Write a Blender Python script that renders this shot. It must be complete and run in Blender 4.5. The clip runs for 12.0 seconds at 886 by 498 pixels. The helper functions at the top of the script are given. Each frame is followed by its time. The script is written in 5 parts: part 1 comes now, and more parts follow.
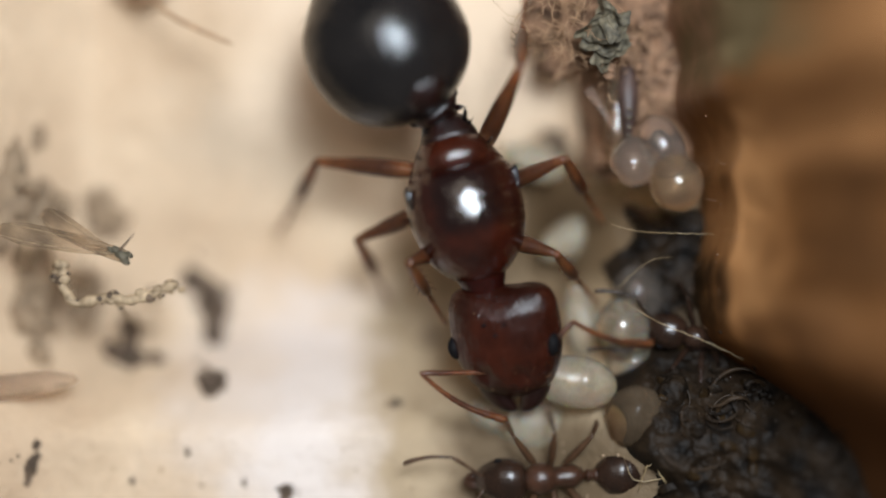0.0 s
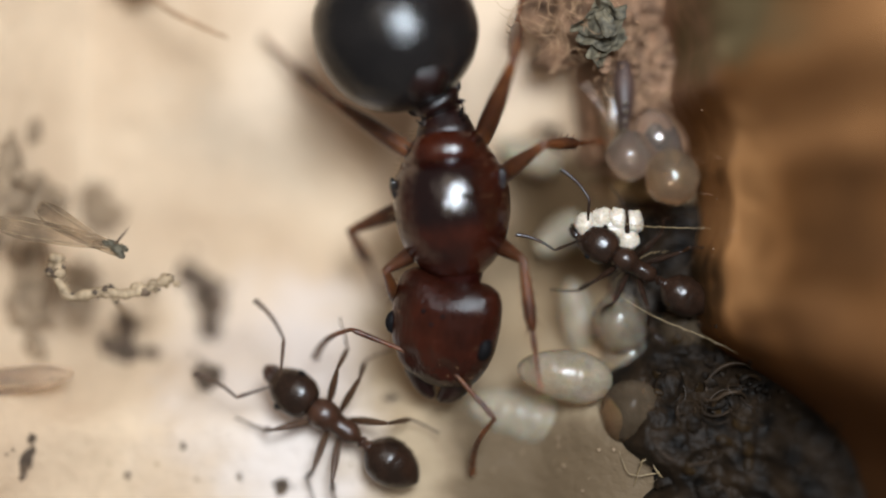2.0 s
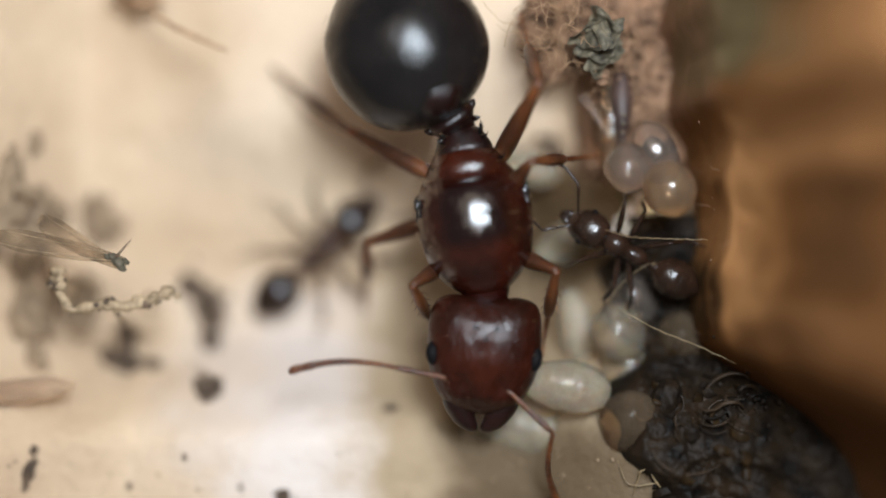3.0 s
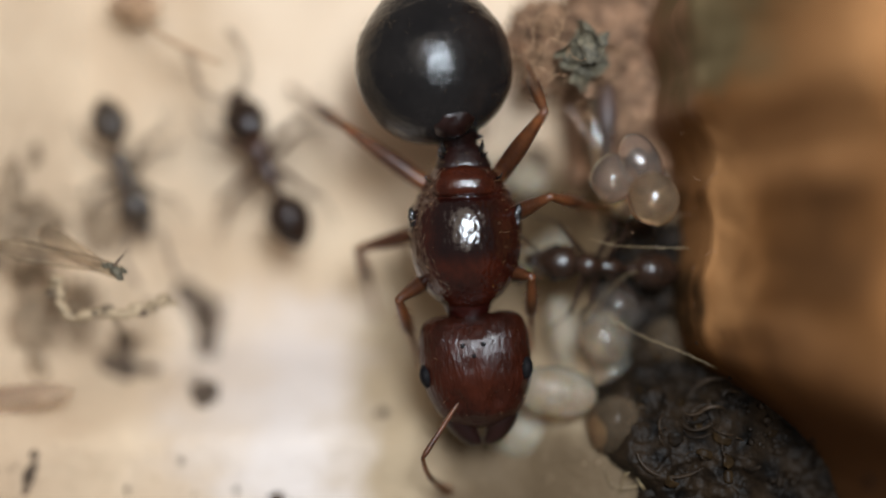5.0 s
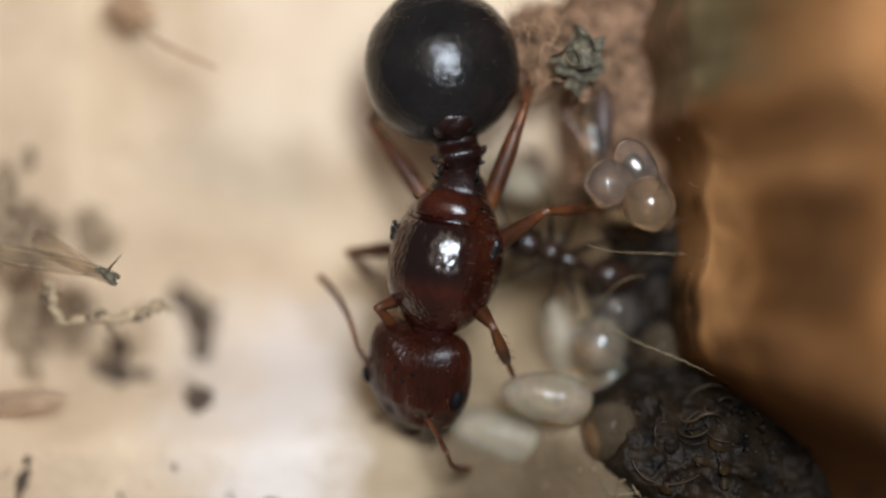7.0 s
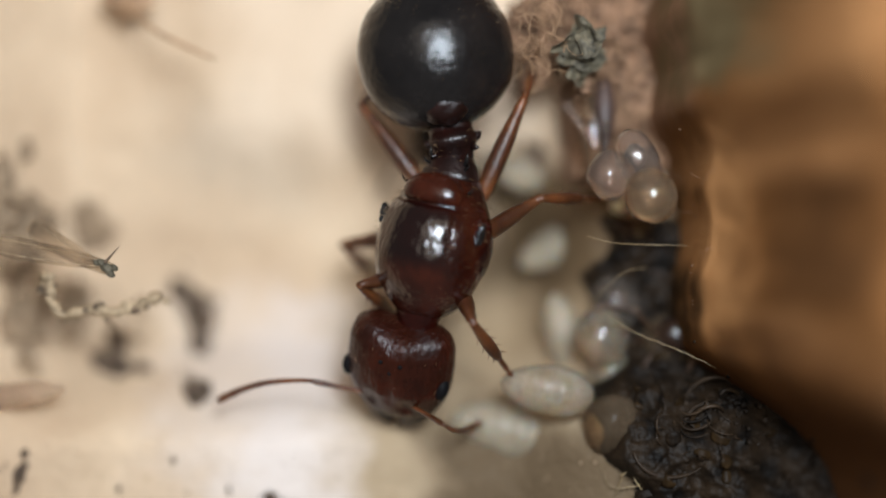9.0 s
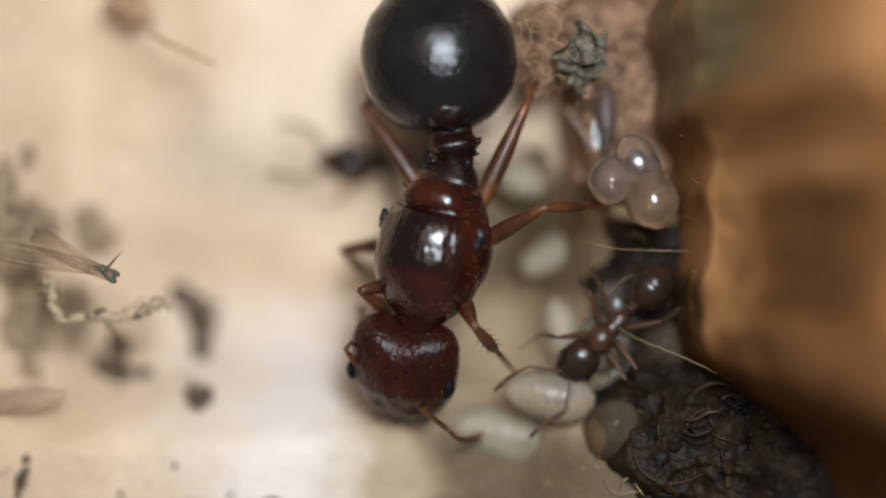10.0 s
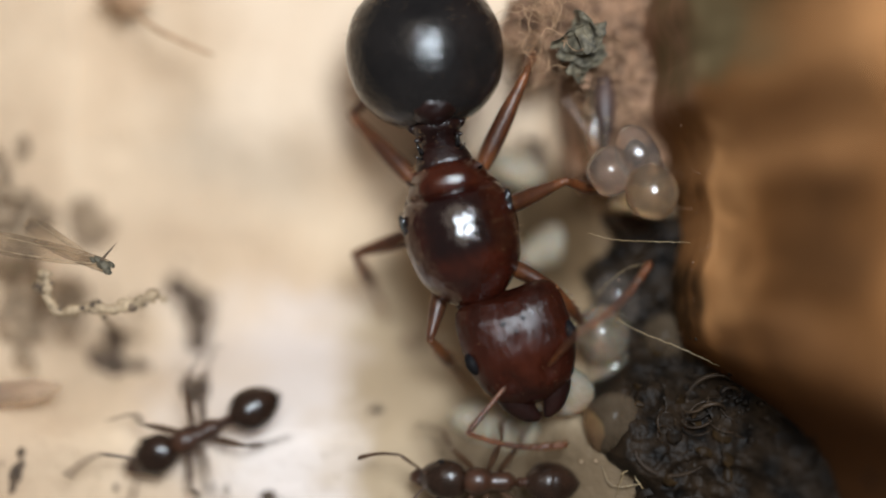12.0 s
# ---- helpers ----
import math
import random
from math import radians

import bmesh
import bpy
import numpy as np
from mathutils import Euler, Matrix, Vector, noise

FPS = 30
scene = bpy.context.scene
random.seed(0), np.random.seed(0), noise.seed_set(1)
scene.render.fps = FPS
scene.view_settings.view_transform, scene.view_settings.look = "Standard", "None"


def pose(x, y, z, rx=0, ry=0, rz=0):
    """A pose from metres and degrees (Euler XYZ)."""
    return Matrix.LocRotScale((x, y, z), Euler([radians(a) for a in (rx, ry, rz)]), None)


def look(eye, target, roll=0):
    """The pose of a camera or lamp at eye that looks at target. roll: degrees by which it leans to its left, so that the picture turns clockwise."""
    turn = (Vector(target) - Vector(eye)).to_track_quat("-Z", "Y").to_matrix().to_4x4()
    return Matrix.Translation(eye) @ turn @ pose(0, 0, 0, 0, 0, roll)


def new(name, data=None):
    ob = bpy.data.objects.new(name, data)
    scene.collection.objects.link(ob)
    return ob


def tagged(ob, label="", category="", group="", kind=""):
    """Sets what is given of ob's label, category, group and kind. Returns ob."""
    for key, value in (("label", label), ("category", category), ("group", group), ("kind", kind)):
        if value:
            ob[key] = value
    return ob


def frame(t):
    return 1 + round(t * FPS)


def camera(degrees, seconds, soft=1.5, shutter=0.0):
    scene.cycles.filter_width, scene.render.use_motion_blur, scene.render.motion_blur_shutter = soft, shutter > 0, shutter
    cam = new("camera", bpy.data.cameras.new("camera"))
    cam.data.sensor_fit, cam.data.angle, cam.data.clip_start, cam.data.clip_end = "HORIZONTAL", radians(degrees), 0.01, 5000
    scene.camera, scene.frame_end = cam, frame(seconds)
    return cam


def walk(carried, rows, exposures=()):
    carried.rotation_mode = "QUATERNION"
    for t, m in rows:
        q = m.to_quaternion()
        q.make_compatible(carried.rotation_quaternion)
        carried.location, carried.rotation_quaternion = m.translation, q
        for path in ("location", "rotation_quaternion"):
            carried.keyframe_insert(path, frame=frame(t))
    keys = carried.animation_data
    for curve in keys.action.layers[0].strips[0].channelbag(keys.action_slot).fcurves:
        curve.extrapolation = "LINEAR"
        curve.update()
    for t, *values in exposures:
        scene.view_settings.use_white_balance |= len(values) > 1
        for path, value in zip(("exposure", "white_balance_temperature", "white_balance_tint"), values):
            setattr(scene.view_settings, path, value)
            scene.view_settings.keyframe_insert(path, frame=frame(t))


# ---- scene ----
U = 0.001  # all lengths below are given in millimetres


def mm(x, y, z, rx=0, ry=0, rz=0):
    return pose(x * U, y * U, z * U, rx, ry, rz)


# ---- camera: hangs above the nest and looks down ----
cam = camera(40.0, 12.0, soft=2.0, shutter=0.5)
cam.data.dof.use_dof = True
cam.data.dof.focus_distance = 20.1 * U
cam.data.dof.aperture_fstop = 18.5
PATH = [(0, 0.000, 0.000, 21.80, 0.00), (0.5, 0.074, 0.105, 21.85, -0.04), (1, 0.100, 0.174, 21.92, -0.09), (1.5, 0.033, 0.050, 21.89, -0.08), (2, 0.072, -0.099, 21.78, 0.06), (2.5, 0.092, 0.020, 21.83, -0.09), (3, 0.086, 0.098, 21.90, -0.12), (5, 0.263, 0.245, 22.41, -0.24), (5.5, 0.199, 0.271, 22.38, -0.20), (6, 0.271, 0.283, 22.29, -0.17), (6.5, 0.305, 0.337, 22.32, -0.20), (7, 0.350, 0.338, 22.31, -0.17), (7.5, 0.323, 0.231, 22.25, -0.17), (9.5, 0.349, 0.196, 22.17, -0.16), (10, 0.320, 0.293, 22.18, -0.18), (10.5, 0.362, 0.351, 22.18, -0.27), (11, 0.313, 0.402, 22.32, -0.30), (11.5, 0.342, 0.132, 22.11, -0.12), (12, 0.357, 0.145, 22.02, -0.20)]
walk(cam, [(t, mm(x, y, z, 0, 0, roll)) for t, x, y, z, roll in PATH],
     [(0, 0.14), (3.2, 0.18), (4.8, 0.06), (6.0, 0.02), (7.7, 0.03), (9.3, 0.08), (11.0, 0.08), (12, 0.13)])

# ---- light: a cool bench lamp beside the lens, a weak warm diffuser over the nest ----
world = bpy.data.worlds.new("room")
scene.world = world
world.use_nodes = True
world.node_tree.nodes["Background"].inputs[0].default_value = (1.0, 0.92, 0.84, 1)
world.node_tree.nodes["Background"].inputs[1].default_value = 0.13


def area_lamp(name, shape, eye, target, size, depth, watts, color):
    data = bpy.data.lights.new(name, "AREA")
    data.shape, data.size, data.size_y, data.energy, data.color = shape, size * U, depth * U, watts, color
    lamp = new(name, data)
    lamp.matrix_basis = look(Vector(eye) * U, Vector(target) * U)
    return lamp


area_lamp("diffuser_lamp", "ELLIPSE", (0, 10, 33), (-1, 0.5, 0), 30, 26, 0.0030, (1.0, 0.86, 0.72))
area_lamp("bench_lamp", "ELLIPSE", (3.4, 6.4, 28), (0, 0, 1), 7.5, 9.5, 0.0100, (0.76, 0.88, 1.0))
area_lamp("led_lamp", "ELLIPSE", (3.4, 6.6, 27.5), (0, 0, 1), 2.2, 2.8, 0.0020, (0.82, 0.91, 1.0))

# ---- materials ----


def warm(color):
    """Plaster, wood and cuticle are warm in themselves: the lamp over them is cool."""
    return (color[0] * 1.04, color[1] * 0.985, color[2] * 0.95, 1)


def surface(name, dark, light, size, rough=0.5, bump=0.3, contrast=0.22, fine=7.0, gloss=0.5, sub=0.0, reach=0.25,
            coat=0.0, glass=0.0, ior=1.45, wear=0.25, sheen=0.0, grain=1.0, wave=0.0, tall=1.0, octaves=5.0):
    """A procedural surface: two colours blended in patches of that size (mm), fine mottling and relief."""
    mat = bpy.data.materials.new(name)
    mat.use_nodes = True
    tree = mat.node_tree
    nodes, links = tree.nodes, tree.links
    bsdf = nodes["Principled BSDF"]
    spot = nodes.new("ShaderNodeTexCoord")
    big = nodes.new("ShaderNodeTexNoise")
    big.inputs["Scale"].default_value = 1.0 / (size * U)
    big.inputs["Detail"].default_value = 4.0
    small = nodes.new("ShaderNodeTexNoise")
    small.inputs["Scale"].default_value = fine / (size * U)
    small.inputs["Detail"].default_value = octaves
    along = nodes.new("ShaderNodeMapping")
    along.inputs["Scale"].default_value = (1.0, grain, tall)
    wide = nodes.new("ShaderNodeMapping")
    wide.inputs["Scale"].default_value = (1.0, 1.0, tall)
    links.new(spot.outputs["Object"], wide.inputs["Vector"])
    links.new(spot.outputs["Object"], along.inputs["Vector"])
    links.new(wide.outputs["Vector"], big.inputs["Vector"])
    links.new(along.outputs["Vector"], small.inputs["Vector"])
    ramp = nodes.new("ShaderNodeValToRGB")
    ramp.color_ramp.elements[0].position, ramp.color_ramp.elements[1].position = 0.5 - contrast, 0.5 + contrast
    ramp.color_ramp.elements[0].color, ramp.color_ramp.elements[1].color = warm(dark), warm(light)
    links.new(big.outputs["Fac"], ramp.inputs["Fac"])
    shade = nodes.new("ShaderNodeMapRange")
    shade.inputs["To Min"].default_value, shade.inputs["To Max"].default_value = 1 - wear, 1 + wear
    links.new(small.outputs["Fac"], shade.inputs["Value"])
    mix = nodes.new("ShaderNodeVectorMath")
    mix.operation = "SCALE"
    links.new(ramp.outputs["Color"], mix.inputs[0])
    links.new(shade.outputs["Result"], mix.inputs["Scale"])
    links.new(mix.outputs["Vector"], bsdf.inputs["Base Color"])
    uneven = nodes.new("ShaderNodeMapRange")
    uneven.inputs["To Min"].default_value, uneven.inputs["To Max"].default_value = max(0.03, rough * 0.75), min(1, rough * 1.25)
    links.new(small.outputs["Fac"], uneven.inputs["Value"])
    links.new(uneven.outputs["Result"], bsdf.inputs["Roughness"])
    relief = nodes.new("ShaderNodeBump")
    relief.inputs["Strength"].default_value = bump
    relief.inputs["Distance"].default_value = size / fine * 0.6 * U
    height = nodes.new("ShaderNodeMath")
    height.operation = "MULTIPLY_ADD"
    height.inputs[1].default_value = wave
    links.new(big.outputs["Fac"], height.inputs[0])
    links.new(small.outputs["Fac"], height.inputs[2])
    links.new(height.outputs[0], relief.inputs["Height"])
    links.new(relief.outputs["Normal"], bsdf.inputs["Normal"])
    bsdf.inputs["Specular IOR Level"].default_value = gloss
    bsdf.inputs["Subsurface Weight"].default_value = sub
    bsdf.inputs["Subsurface Radius"].default_value = (1.0, 0.55, 0.3)
    bsdf.inputs["Subsurface Scale"].default_value = reach * U
    bsdf.inputs["Coat Weight"].default_value = coat
    bsdf.inputs["Coat Roughness"].default_value = 0.06
    bsdf.inputs["Transmission Weight"].default_value = glass
    bsdf.inputs["IOR"].default_value = ior
    bsdf.inputs["Sheen Weight"].default_value = sheen
    return mat


def patch(mat, color, low_x, high_x, low_y, high_y, blur, strength=1.0):
    """Lays a patch of another colour, with a ragged edge, over a surface (mm, object space)."""
    nodes, links = mat.node_tree.nodes, mat.node_tree.links
    bsdf = nodes["Principled BSDF"]
    under = bsdf.inputs["Base Color"].links[0].from_socket
    spot = nodes.new("ShaderNodeTexCoord")
    ragged = nodes.new("ShaderNodeTexNoise")
    ragged.inputs["Scale"].default_value = 1100.0
    links.new(spot.outputs["Object"], ragged.inputs["Vector"])
    bend = nodes.new("ShaderNodeVectorMath")
    bend.operation = "MULTIPLY_ADD"
    bend.inputs[1].default_value = (blur * 2.4 * U,) * 3
    links.new(ragged.outputs["Color"], bend.inputs[0])
    links.new(spot.outputs["Object"], bend.inputs[2])
    axes = nodes.new("ShaderNodeSeparateXYZ")
    links.new(bend.outputs["Vector"], axes.inputs[0])
    mask = None
    off = blur * 1.2
    for axis, edge, way in (("X", low_x, 1), ("X", high_x, -1), ("Y", low_y, 1), ("Y", high_y, -1)):
        step = nodes.new("ShaderNodeMapRange")
        step.interpolation_type = "SMOOTHSTEP"
        step.inputs["From Min"].default_value = (edge + off - way * blur) * U
        step.inputs["From Max"].default_value = (edge + off + way * blur) * U
        links.new(axes.outputs[axis], step.inputs["Value"])
        if mask is None:
            mask = step.outputs["Result"]
        else:
            both = nodes.new("ShaderNodeMath")
            both.operation = "MULTIPLY"
            links.new(mask, both.inputs[0])
            links.new(step.outputs["Result"], both.inputs[1])
            mask = both.outputs[0]
    weak = nodes.new("ShaderNodeMath")
    weak.operation = "MULTIPLY"
    weak.inputs[1].default_value = strength
    links.new(mask, weak.inputs[0])
    mix = nodes.new("ShaderNodeMix")
    mix.data_type = "RGBA"
    links.new(weak.outputs[0], mix.inputs["Factor"])
    links.new(under, mix.inputs["A"])
    mix.inputs["B"].default_value = warm(color)
    links.new(mix.outputs["Result"], bsdf.inputs["Base Color"])


PLASTER = surface("plaster", (0.465, 0.342, 0.228), (0.65, 0.515, 0.365), 2.6, 0.75, 0.5, fine=14, wear=0.12, gloss=0.25)
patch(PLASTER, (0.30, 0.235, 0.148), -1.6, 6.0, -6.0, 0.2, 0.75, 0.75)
# next six: shade beside the queen and at the near edge, painted in brown
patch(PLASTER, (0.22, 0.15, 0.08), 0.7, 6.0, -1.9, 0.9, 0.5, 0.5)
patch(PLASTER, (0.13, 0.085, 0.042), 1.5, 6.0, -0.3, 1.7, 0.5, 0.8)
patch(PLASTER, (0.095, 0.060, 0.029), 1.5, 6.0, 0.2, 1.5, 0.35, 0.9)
patch(PLASTER, (0.29, 0.20, 0.12), 0.3, 3.6, -5.2, -3.1, 0.45, 0.7)
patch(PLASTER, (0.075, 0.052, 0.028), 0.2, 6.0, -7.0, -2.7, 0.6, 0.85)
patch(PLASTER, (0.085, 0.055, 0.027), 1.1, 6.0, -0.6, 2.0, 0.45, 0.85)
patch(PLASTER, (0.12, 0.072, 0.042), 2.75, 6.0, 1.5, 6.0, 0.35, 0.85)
patch(PLASTER, (0.44, 0.365, 0.275), -4.9, -2.2, 1.2, 3.0, 0.9, 0.6)
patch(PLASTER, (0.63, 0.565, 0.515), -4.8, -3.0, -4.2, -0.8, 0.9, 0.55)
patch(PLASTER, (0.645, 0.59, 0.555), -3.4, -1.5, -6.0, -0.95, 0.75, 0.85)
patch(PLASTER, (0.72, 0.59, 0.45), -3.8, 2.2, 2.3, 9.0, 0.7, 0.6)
BARK = surface("bark", (0.110, 0.050, 0.018), (0.225, 0.101, 0.034), 2.2, 0.95, 0.12, 0.24, fine=9, wear=0.16, gloss=0.03, tall=0.6)
patch(BARK, (0.30, 0.18, 0.115), 2.0, 4.15, 1.3, 6.0, 0.35, 0.85)
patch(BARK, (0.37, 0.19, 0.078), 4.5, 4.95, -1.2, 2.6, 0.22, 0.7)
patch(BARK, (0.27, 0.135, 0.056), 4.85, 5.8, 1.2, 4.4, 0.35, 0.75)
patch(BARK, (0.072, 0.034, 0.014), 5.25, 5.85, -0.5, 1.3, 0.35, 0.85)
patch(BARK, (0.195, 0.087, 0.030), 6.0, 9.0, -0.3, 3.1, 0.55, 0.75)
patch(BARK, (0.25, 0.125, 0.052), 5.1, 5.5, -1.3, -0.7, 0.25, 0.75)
patch(BARK, (0.14, 0.115, 0.062), 4.1, 4.8, 2.7, 4.8, 0.30, 0.85)
patch(BARK, (0.19, 0.093, 0.040), 5.8, 9.0, 3.0, 6.0, 0.50, 0.8)
# shade over the lower right and the steep foot, put into the bark's colour
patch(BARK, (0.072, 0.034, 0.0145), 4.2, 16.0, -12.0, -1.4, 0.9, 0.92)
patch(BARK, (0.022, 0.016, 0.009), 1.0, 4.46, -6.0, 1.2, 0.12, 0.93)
SOIL = surface("soil", (0.0026, 0.0016, 0.0008), (0.018, 0.0105, 0.0048), 0.45, 0.62, 0.5, 0.16, gloss=0.2, wear=0.5)
FLAKE_SKIN = surface("flake_skin", (0.009, 0.0055, 0.003), (0.050, 0.030, 0.013), 0.3, 0.45, 0.3, glass=0.3, ior=1.2, gloss=0.35)
CUTICLE = surface("red_cuticle", (0.006, 0.0014, 0.0013), (0.028, 0.0036, 0.0018), 0.9, 0.19, 0.28, fine=9, gloss=0.42, coat=0.0, wear=0.35)
THORAX = surface("striate_cuticle", (0.008, 0.0020, 0.0015), (0.033, 0.0064, 0.0030), 0.8, 0.10, 0.46, fine=11, gloss=0.75, wear=0.45, grain=0.45, octaves=1.0)
patch(THORAX, (0.0045, 0.0018, 0.0020), -0.52, 0.52, -0.50, 0.45, 0.16, 0.85)
AMBER_DOME = surface("amber_red_cuticle", (0.014, 0.0032, 0.0019), (0.046, 0.0098, 0.0042), 0.5, 0.14, 0.3, fine=9, gloss=0.45, wear=0.3)
DARK = surface("black_cuticle", (0.0060, 0.0056, 0.0058), (0.012, 0.0105, 0.0100), 0.8, 0.15, 0.30, fine=8, gloss=0.38, coat=0.0, wear=0.2)
RUGOSE = surface("rugose_cuticle", (0.009, 0.0026, 0.0017), (0.034, 0.0072, 0.0032), 0.8, 0.25, 0.75, fine=11, gloss=0.34, coat=0.0, wear=0.4, grain=0.3)
JAW = surface("dark_red_cuticle", (0.0035, 0.0014, 0.0013), (0.015, 0.0038, 0.0025), 0.5, 0.34, 0.40, fine=9, gloss=0.5, wear=0.3)
LIMB = surface("amber_cuticle", (0.032, 0.0105, 0.0040), (0.150, 0.052, 0.016), 0.4, 0.38, 0.35, gloss=0.5, sub=0.45, reach=0.3, wear=0.4)
patch(LIMB, (0.020, 0.0052, 0.0028), -1.0, 1.0, 0.55, 1.45, 0.18, 0.55)
EYE = surface("eye", (0.003, 0.003, 0.004), (0.008, 0.007, 0.007), 0.06, 0.6, 0.4, gloss=0.08)
BRISTLE = surface("bristle", (0.14, 0.08, 0.035), (0.28, 0.18, 0.09), 0.2, 0.4, 0.1)
WORKER = surface("brown_cuticle", (0.009, 0.0055, 0.0038), (0.026, 0.013, 0.008), 0.5, 0.22, 0.2, fine=12, gloss=0.45)
WORKER_RED = surface("rust_cuticle", (0.018, 0.0086, 0.0052), (0.052, 0.0225, 0.0125), 0.3, 0.32, 0.4, gloss=0.45, coat=0.1)
PALE = surface("callow_cuticle", (0.022, 0.016, 0.012), (0.065, 0.046, 0.032), 0.5, 0.3, 0.2)
WORKER_LIMB = surface("dusky_limb", (0.022, 0.012, 0.0065), (0.078, 0.038, 0.018), 0.4, 0.4, 0.15)
BROOD = surface("brood", (0.36, 0.30, 0.22), (0.58, 0.52, 0.42), 0.45, 0.24, 0.05, sub=0.5, reach=0.5, glass=0.80, ior=1.12, gloss=0.5, fine=4, wear=0.15, coat=0.5)
OLD_BROOD = surface("old_brood", (0.44, 0.39, 0.29), (0.62, 0.56, 0.44), 0.45, 0.25, 0.16, sub=0.4, reach=0.5, glass=0.6, ior=1.2, gloss=0.5, fine=3, wear=0.15)
JELLY = surface("jelly", (0.64, 0.55, 0.46), (0.86, 0.77, 0.68), 0.3, 0.12, 0.05, glass=0.94, ior=1.14, coat=0.5, wear=0.15)
DULL = surface("dull_jelly", (0.22, 0.155, 0.095), (0.40, 0.30, 0.20), 0.5, 0.16, 0.08, glass=0.86, ior=1.09)
SMOKE = surface("smoky_core", (0.022, 0.012, 0.010), (0.065, 0.038, 0.030), 0.4, 0.5, 0.2)
GRUB = surface("grub_skin", (0.42, 0.37, 0.28), (0.62, 0.57, 0.47), 0.4, 0.16, 0.35, sub=0.6, reach=0.6, glass=0.74, ior=1.14, gloss=0.5, fine=4, wear=0.1, coat=0.3)
AMBER = surface("amber_jelly", (0.50, 0.37, 0.24), (0.76, 0.60, 0.42), 0.4, 0.10, 0.05, glass=0.92, ior=1.14, coat=0.4, wear=0.08)
MILK = surface("milky_skin", (0.62, 0.54, 0.47), (0.84, 0.76, 0.68), 0.35, 0.22, 0.05, glass=0.94, ior=1.11, gloss=0.3, wear=0.15)
CHALK = surface("white_skin", (0.38, 0.34, 0.275), (0.56, 0.515, 0.44), 0.3, 0.28, 0.2, sub=0.4, reach=0.2, gloss=0.5)
FIBRE = surface("fibre", (0.20, 0.115, 0.06), (0.44, 0.28, 0.16), 0.3, 0.6, 0.2)
PALE_FIBRE = surface("pale_fibre", (0.13, 0.092, 0.045), (0.30, 0.225, 0.12), 0.3, 0.4, 0.2)
MOSS = surface("moss", (0.020, 0.018, 0.012), (0.165, 0.142, 0.092), 0.16, 0.7, 0.6)
HUSK = surface("husk", (0.62, 0.53, 0.43), (0.82, 0.73, 0.61), 0.4, 0.4, 0.3, glass=0.86, ior=1.12)
WING = surface("wing", (0.50, 0.46, 0.39), (0.74, 0.70, 0.62), 0.5, 0.12, 0.2, glass=0.95, ior=1.06, coat=0.5)
GRIME = surface("grime", (0.034, 0.023, 0.015), (0.13, 0.088, 0.056), 0.4, 0.8, 0.5)
DUST = surface("dust", (0.16, 0.112, 0.07), (0.32, 0.235, 0.15), 0.5, 0.85, 0.3)
ROOT = surface("rootlet", (0.009, 0.0055, 0.003), (0.040, 0.024, 0.012), 0.3, 0.5, 0.3, gloss=0.3)
ROT = surface("rotten_bark", (0.062, 0.033, 0.017), (0.31, 0.180, 0.105), 0.35, 0.8, 0.7)
CRUST = surface("crust", (0.13, 0.090, 0.05), (0.46, 0.35, 0.22), 0.18, 0.7, 0.6)

# ---- mesh helpers ----


def part(name, bm, material, parent=None, label="", m=None):
    """Links a bmesh, drawn in millimetres, as one mesh object, under a thing or a part."""
    bmesh.ops.transform(bm, matrix=Matrix.Scale(U, 4), verts=bm.verts)
    bmesh.ops.recalc_face_normals(bm, faces=bm.faces)
    data = bpy.data.meshes.new(name)
    bm.to_mesh(data)
    bm.free()
    data.polygons.foreach_set("use_smooth", [True] * len(data.polygons))
    data.materials.append(material)
    return piece(name, data, parent, label, m)


def piece(name, data, parent=None, label="", m=None):
    ob = new(name, data)
    ob.parent = parent
    if m is not None:
        ob.matrix_basis = m
    return tagged(ob, label) if label else ob


def thing(name, label, category, m=None, group=""):
    ob = new(name)
    ob.empty_display_size = U
    if m is not None:
        ob.matrix_basis = m
    return tagged(ob, label, category, group)


def loft(rows, around=28, along=26, square=2.0, bm=None, passes=2):
    """A closed body along y. rows: (y, half width, centre height, half height), eased into one another."""
    bm = bm or bmesh.new()
    rows = np.array(rows, float)
    way = np.concatenate([[0], np.cumsum(np.hypot(np.diff(rows[:, 0]), np.diff(rows[:, 1])))])
    at = np.linspace(0, way[-1], along)
    cols = []
    for k in range(4):
        v = np.interp(at, way, rows[:, k])
        for _ in range(passes):
            v[1:-1] = (v[:-2] + 2 * v[1:-1] + v[2:]) / 4
        cols.append(v)
    rings = []
    for y, w, zc, h in zip(*cols):
        ring = []
        for i in range(around):
            a = 2 * math.pi * i / around
            c, s = math.cos(a), math.sin(a)
            ring.append(bm.verts.new((w * math.copysign(abs(c) ** (2 / square), c), y, zc + h * math.copysign(abs(s) ** (2 / square), s))))
        rings.append(ring)
    for a, b in zip(rings, rings[1:]):
        for i in range(around):
            j = (i + 1) % around
            bm.faces.new((a[i], a[j], b[j], b[i]))
    bm.faces.new(rings[0])
    bm.faces.new(rings[-1][::-1])
    return bm


